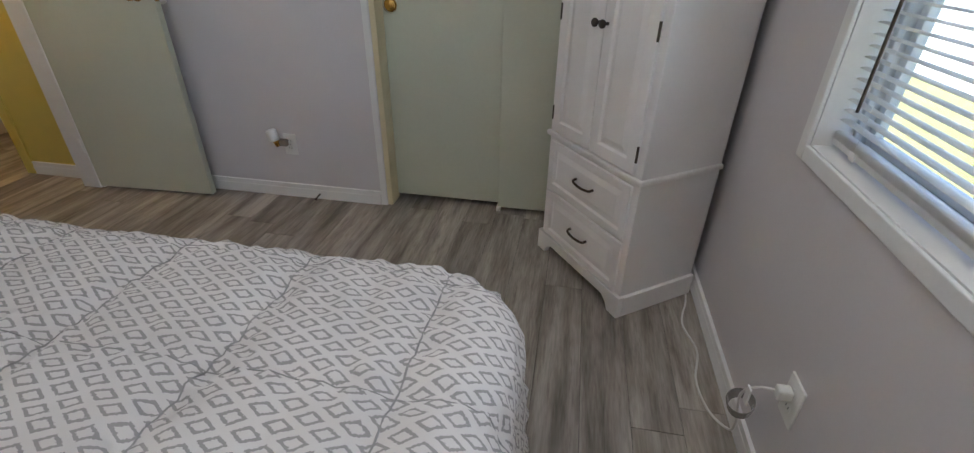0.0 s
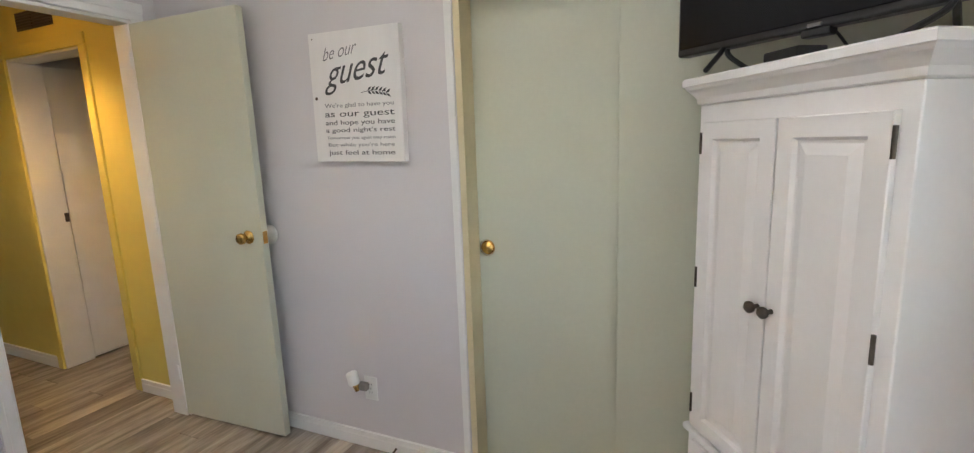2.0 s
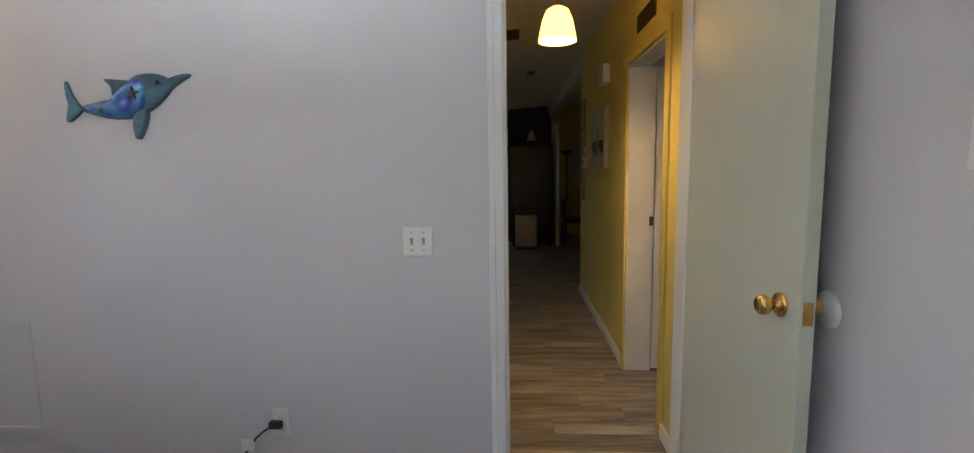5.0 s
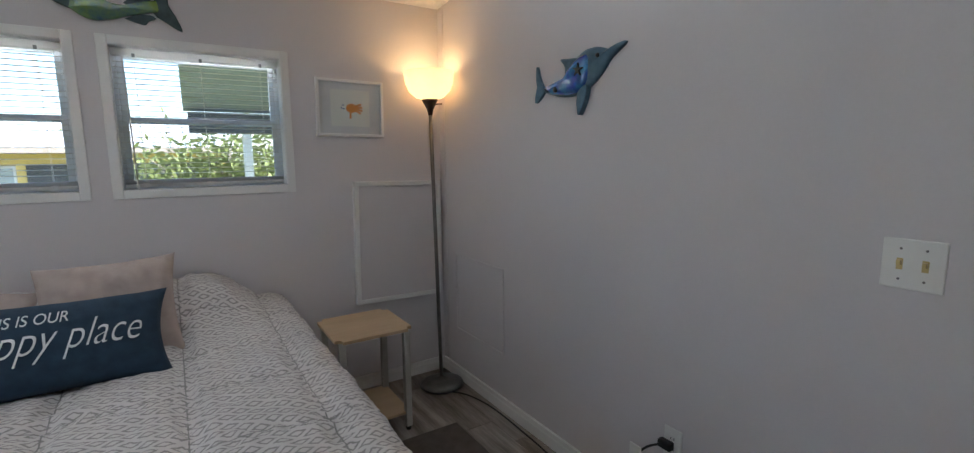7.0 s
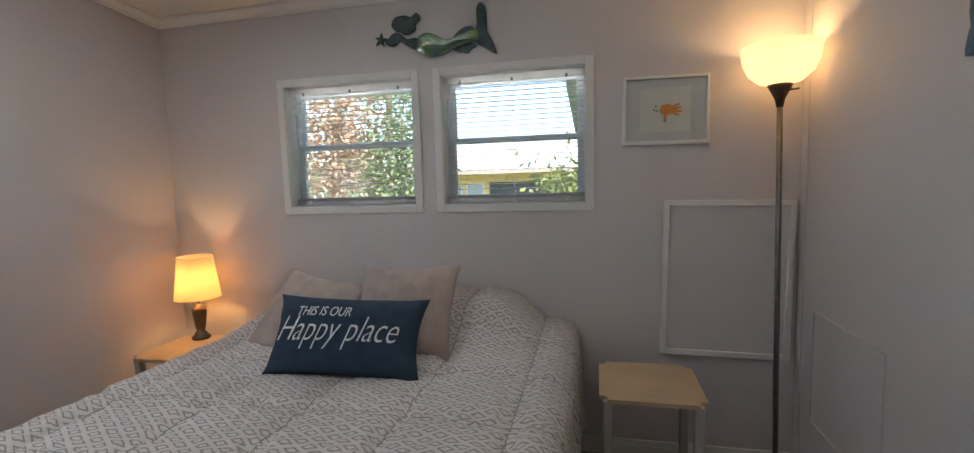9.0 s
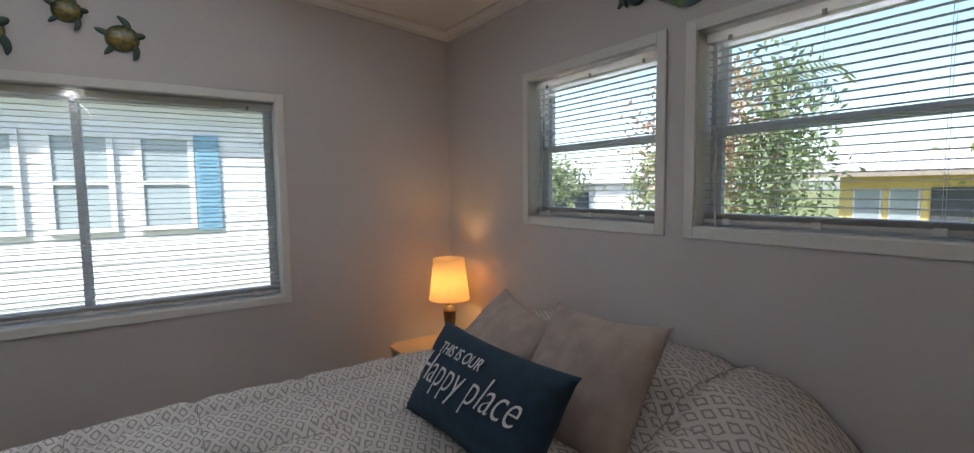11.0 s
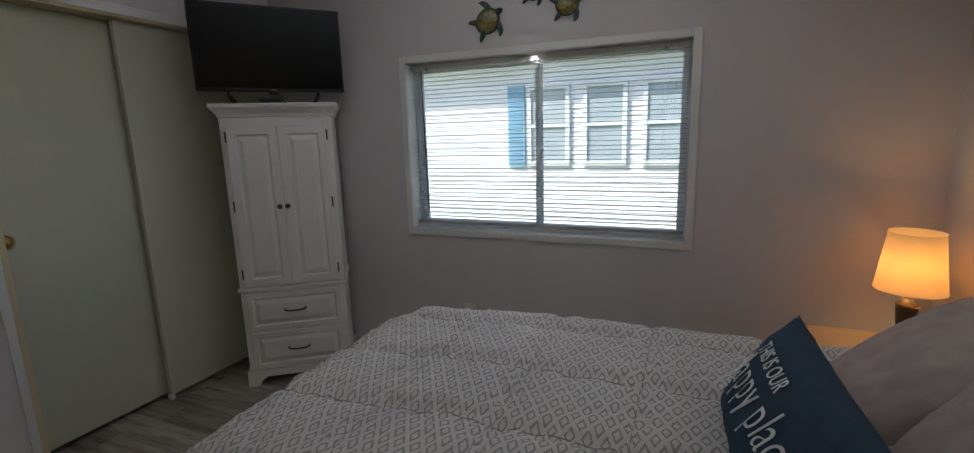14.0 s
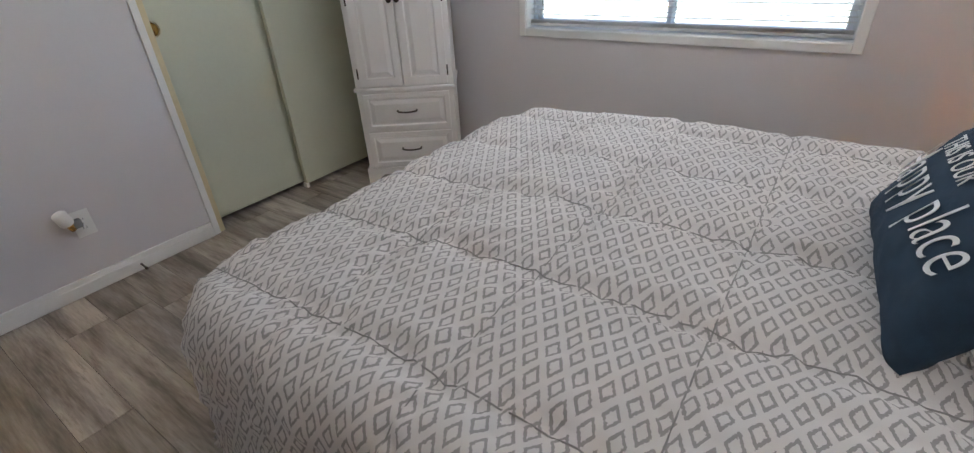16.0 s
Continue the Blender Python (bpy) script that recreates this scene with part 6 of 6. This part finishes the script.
def far_house(name, label, m, w, d, h, wall_m, roof_m, ribs, carport):
    f = thing(name, m, label, "house")
    part("wall", B(-w / 2, w / 2, 0.1, d, 0, h), wall_m, f)
    bm = bmesh.new()
    v = [bm.verts.new(p) for p in ((-w / 2 - 0.5, -0.6, h), (w / 2 + 0.5, -0.6, h), (w / 2 + 0.5, d / 2, h + 0.9), (-w / 2 - 0.5, d / 2, h + 0.9), (-w / 2 - 0.5, d + 0.4, h), (w / 2 + 0.5, d + 0.4, h))]
    for q in ((0, 1, 2, 3), (3, 2, 5, 4), (0, 3, 4), (1, 5, 2), (0, 4, 5, 1)):
        bm.faces.new([v[i] for i in q])
    bmesh.ops.recalc_face_normals(bm, faces=bm.faces)
    roof = part("roof", bm, roof_m, f)
    if ribs:
        rib = None
        sl = math.degrees(math.atan2(0.9, d / 2 + 0.6))
        ln = math.hypot(0.9, d / 2 + 0.6)
        for i in range(int(w / 0.4) + 2):
            at = pose(-w / 2 - 0.45 + i * 0.4, -0.6, h + 0.004, sl, 0, 0)
            if rib is None:
                rib = part("roof_rib", B(-0.06, 0.06, 0, ln, 0, 0.06, bevel=0.0), roof_m, roof, at=at)
            else:
                twin(rib, roof, at)
    part("fascia", B(-w / 2 - 0.5, w / 2 + 0.5, -0.66, -0.6, h - 0.14, h + 0.02), "bark", f)
    if carport:
        # flat dark sheet on the wall, painted as the carport's shaded inside
        part("carport_opening", B(-w * 0.20, w * 0.42, 0.05, 0.099, 0.0, h - 0.45), "painted_shade", f)
    for x in (-w * 0.40, -w * 0.28):
        wn = part("window", B(x - 0.35, x + 0.35, 0.06, 0.099, h * 0.35, h * 0.8, bevel=0.01), "vinylframe", f)
        part("pane", B(x - 0.29, x + 0.29, 0.045, 0.059, h * 0.38, h * 0.77), "pane", wn)
    return f


far_house("house", "yellow house with a ribbed white roof across the lane", Matrix.Translation((0.9, -16.4, GZ)) @ TO_S, 7.0, 6.0, 2.35, "houseyellow", "metalroof", True, True)
far_house("house", "low white house with a grey roof beyond the drive", Matrix.Translation((20.0, -19.5, GZ)) @ pose(0, 0, 0, 0, 0, 155), 11.0, 7.0, 2.2, "siding", "metalroof", False, True)


def porch_roof():
    p = thing("porch_roof", (0, 0, 0), "neighbouring porch roof with a blue-grey soffit and white posts", "porch roof")
    x0, x1 = -6.5, -1.16
    bm = bmesh.new()
    vs = [bm.verts.new(q) for q in ((x0, -6.8, 2.02), (x1 - 0.10, -6.8, 2.02), (x1, -3.4, 3.05), (x0, -3.4, 3.05), (x0, -6.8, 2.14), (x1 - 0.10, -6.8, 2.14), (x1, -3.4, 3.17), (x0, -3.4, 3.17))]
    for q in ((3, 2, 1, 0), (4, 5, 6, 7), (0, 1, 5, 4), (1, 2, 6, 5), (2, 3, 7, 6), (3, 0, 4, 7)):
        bm.faces.new([vs[i] for i in q])
    bmesh.ops.recalc_face_normals(bm, faces=bm.faces)
    part("roof_sheet", bm, "awning", p)
    # the beam's shade is put into its near-black colour
    part("beam", B(x0, x1 - 0.15, -6.8, -6.6, 1.70, 2.0, bevel=0.01), "painted_shade", p, "beam coloured dark as if in shade")
    part("verge", B(x1 - 0.02, x1 + 0.06, -3.5, -3.4, 3.0, 3.2), "white", p)
    for x in (-2.06, -4.6):
        part("post", B(x - 0.06, x + 0.06, -6.76, -6.64, GZ, 1.70, bevel=0.01), "white", p, "white post")
    return p


porch_roof()


def leaves(bm, centre, radius, count, size, rng, flat=1.0):
    """A crown of small separate leaves gathered in uneven clumps."""
    c = Vector(centre)
    clumps = []
    for _ in range(max(6, count // 60)):
        v = Vector((rng.gauss(0, 1), rng.gauss(0, 1), rng.gauss(0, 1))).normalized() * (rng.random() ** 0.45)
        clumps.append(c + Vector((v.x * radius[0], v.y * radius[1], v.z * radius[2])))
    for _ in range(count):
        q = rng.choice(clumps)
        s = 0.30
        p = q + Vector((rng.gauss(0, s) * radius[0], rng.gauss(0, s) * radius[1], rng.gauss(0, s) * radius[2] * flat))
        a = Vector((rng.gauss(0, 1), rng.gauss(0, 1), rng.gauss(0, 1))).normalized()
        b = a.orthogonal().normalized()
        k = size * rng.uniform(0.6, 1.4)
        bm.faces.new([bm.verts.new(p + a * k), bm.verts.new(p + b * k * 0.4), bm.verts.new(p - a * k), bm.verts.new(p - b * k * 0.4)])
    return clumps


def tree(x, y, height, radius, leaf, label, seed, count=2600, size=0.09):
    rng = random.Random(seed)
    t = thing("tree", (0, 0, 0), label, "tree")
    base = Vector((x, y, GZ))
    crown_c = base + Vector((0, 0, height - radius[2]))
    bm = bmesh.new()
    clumps = leaves(bm, crown_c, radius, count, size, rng)
    part("crown", bm, leaf, t)
    bm = tube(arc([base, base + Vector((0.08, 0.05, height * 0.35)), crown_c + Vector((0, 0, radius[2] * 0.5))], 5), 0.13, 8, taper=0.2)
    for q in clumps[:14]:
        s = base + Vector((0.05, 0.03, height * rng.uniform(0.3, 0.55)))
        tube([s, (s + q) / 2 + Vector((0, 0, 0.1)), q], 0.035, 5, bm, taper=0.25)
    part("trunk", bm, "bark", t)
    return t


tree(4.9, -10.4, 4.7, (1.5, 1.2, 1.7), "leaf_red", "russet and green leaved tree in the yard", 3, 3600, 0.085)
tree(2.75, -9.4, 4.3, (0.75, 0.75, 1.75), "leaf", "slender green tree in the yard", 5, 2600, 0.07)
tree(-2.0, -8.8, 2.6, (1.5, 0.8, 0.9), "leaf_lime", "lime green bush beyond the porch", 8, 2400, 0.09)
tree(14.8, -13.8, 3.2, (1.5, 1.5, 1.0), "leaf", "rounded green tree beyond the drive", 11, 2400, 0.13)
tree(8.0, -13.5, 3.0, (1.4, 1.0, 1.0), "leaf_lime", "pale green shrub by the drive", 13, 1500, 0.10)


def palm(x, y, height, r, fronds, length, label, seed):
    rng = random.Random(seed)
    t = thing("palm_tree", (0, 0, 0), label, "palm tree")
    bm = tube(arc([(x, y, GZ), (x + 0.05, y, GZ + height * 0.5), (x, y + 0.04, GZ + height)], 10), r, 14, taper=0.85)
    part("trunk", bm, "bark", t)
    top = Vector((x, y, GZ + height))
    for k in range(fronds):
        a = 2 * math.pi * k / fronds + rng.uniform(-0.2, 0.2)
        lift = rng.uniform(-0.2, 0.75)
        out = Vector((math.cos(a), math.sin(a), 0))
        pts = [top, top + out * length * 0.35 + Vector((0, 0, lift * length * 0.5)), top + out * length * 0.75 + Vector((0, 0, lift * length * 0.4)), top + out * length + Vector((0, 0, (lift - 0.5) * length * 0.5))]
        line = arc(pts, 6)
        bm = tube(line, 0.018, 4, taper=0.3)
        side = out.cross(Vector((0, 0, 1)))
        for j, p in enumerate(line[3:]):
            ln = length * 0.30 * (1 - 0.5 * j / len(line))
            for sgn in (1, -1):
                e = p + side * sgn * ln + out * ln * 0.5 - Vector((0, 0, ln * 0.4))
                bm.faces.new([bm.verts.new(p), bm.verts.new((p + e) / 2 + out * 0.03), bm.verts.new(e), bm.verts.new((p + e) / 2 - out * 0.03)])
        part("frond", bm, "leaf_lime", t)
    return t


palm(7.2, -7.0, 8.5, 0.30, 14, 2.4, "tall palm with a thick grey-brown trunk", 21)
palm(11.0, -9.0, 2.9, 0.13, 13, 1.3, "short palm with yellow-green fronds", 22)
palm(4.4, -12.5, 4.6, 0.12, 14, 1.5, "palm rising behind the russet tree", 23)
banana = thing("banana_plant", (0, 0, 0), "broad-leaved green plant below the window", "plant")
for _k, (_x, _a, _h) in enumerate(((1.9, -0.3, 1.7), (2.1, 0.2, 1.9), (2.3, 0.5, 1.5))):
    _bm = bmesh.new()
    _p = arc([(_x, -6.0, GZ), (_x + _a * 0.3, -6.0, GZ + _h * 0.6), (_x + _a, -6.1, GZ + _h)], 6)
    _rows = []
    for _j, _q in enumerate(_p):
        _w = 0.14 * math.sin(math.pi * min(1, max(0.06, (_j - 4) / (len(_p) - 5)))) if _j > 4 else 0.02
        _rows.append((_bm.verts.new(_q + Vector((-_w, 0, 0.02))), _bm.verts.new(_q), _bm.verts.new(_q + Vector((_w, 0, 0.02)))))
    for _r0, _r1 in zip(_rows, _rows[1:]):
        _bm.faces.new((_r0[0], _r0[1], _r1[1], _r1[0]))
        _bm.faces.new((_r0[1], _r0[2], _r1[2], _r1[1]))
    part("leaf", _bm, "leaf", banana, smooth=True)


def car(m, label):
    c = thing("car", m, label, "car")
    prof = [(-2.1, 0.35), (-2.15, 0.7), (-1.95, 0.9), (-1.2, 0.98), (-0.55, 1.38), (0.7, 1.42), (1.55, 1.02), (2.1, 0.92), (2.18, 0.55), (2.1, 0.32)]
    bm = slab(prof, 1.7)
    bmesh.ops.bevel(bm, geom=[e for e in bm.edges if abs(e.verts[0].co.y - e.verts[1].co.y) < 0.01], offset=0.10, segments=3, affect="EDGES")
    part("body", bm, "carpaint", c)
    for y in (0.006, -1.706):
        bm = slab([(-1.05, 1.0), (-0.5, 1.33), (0.62, 1.36), (1.3, 1.03)], 0.006)
        bmesh.ops.translate(bm, verts=bm.verts, vec=(0, y, 0))
        part("window", bm, "carglass", c)
    wheel = None
    for x in (-1.35, 1.35):
        for y in (-0.05, -1.65):
            at = pose(x, y, 0.33, 90)
            if wheel is None:
                wheel = part("wheel", lathe([(0, -0.1), (0.20, -0.1), (0.31, -0.1), (0.33, -0.06), (0.33, 0.06), (0.31, 0.1), (0.20, 0.1), (0, 0.1)], 24), "black", c, at=at, smooth=True)
            else:
                twin(wheel, c, at)
    return c


car(pose(14.6, -13.2, GZ + 0.02, 0, 0, 150), "white car parked on the drive")

# ---- floors, laid last ----
floor_ob = tagged(link("floor", B(W - T, E, S, N + 0.7, -0.06, -0.004), "under"), "grey oak vinyl plank floor", "floor", kind="structure")
hall_ob = tagged(link("floor_hall", B(-10.9, W - T, -2.1, 5.2, -0.06, -0.004), "under"), "grey oak vinyl plank floor in hall and kitchen", "floor", kind="structure")
PW, PL, GAP = 0.152, 1.22, 0.0009


def lay(parent, x0, x1, y0, y1, seed, joined_beyond=None):
    rng = random.Random(seed)
    shared = {}
    rest = bmesh.new()
    cols = int(math.ceil((x1 - x0) / PW))
    for i in range(cols):
        a, b = x1 - (i + 1) * PW, x1 - i * PW
        a = max(a, x0)
        if b - a < 0.01:
            continue
        y = y0 - rng.uniform(0.1, 1.1)
        while y < y1:
            c, d = max(y, y0), min(y + PL, y1)
            y += PL
            if d - c < 0.02:
                continue
            if joined_beyond is not None and b < joined_beyond:
                box(rest, a + GAP, b - GAP, c + GAP, d - GAP, -0.004, 0.0)
                continue
            key = (round(b - a, 4), round(d - c, 4))
            if key not in shared:
                bm = bmesh.new()
                w, l = (b - a) / 2 - GAP, (d - c) / 2 - GAP
                e = 0.0012
                ring = [[bm.verts.new((sx * (w - o), sy * (l - o), z)) for sx, sy in ((-1, -1), (1, -1), (1, 1), (-1, 1))] for o, z in ((0, -0.004), (0, -0.0008), (e, 0.0))]
                for p, q in zip(ring, ring[1:]):
                    for k in range(4):
                        bm.faces.new((p[k], p[(k + 1) % 4], q[(k + 1) % 4], q[k]))
                bm.faces.new(ring[-1])
                ob = part("plank", bm, "plank", parent, at=pose((a + b) / 2, (c + d) / 2, 0))
                shared[key] = ob
            else:
                twin(shared[key], parent, pose((a + b) / 2, (c + d) / 2, 0))
    if len(rest.verts):
        tagged(part("planks_far", rest, "plank", parent), kind="stuff")
    else:
        rest.free()


lay(floor_ob, W - T + 0.0, E, S, N + 0.7, 31)
lay(hall_ob, -10.9, W - T, 0.4, 3.2, 32)
lay(hall_ob, -10.9, W - T, 3.2, 5.2, 33, joined_beyond=0)
lay(hall_ob, -10.9, W - T, -2.1, 0.4, 34, joined_beyond=0)
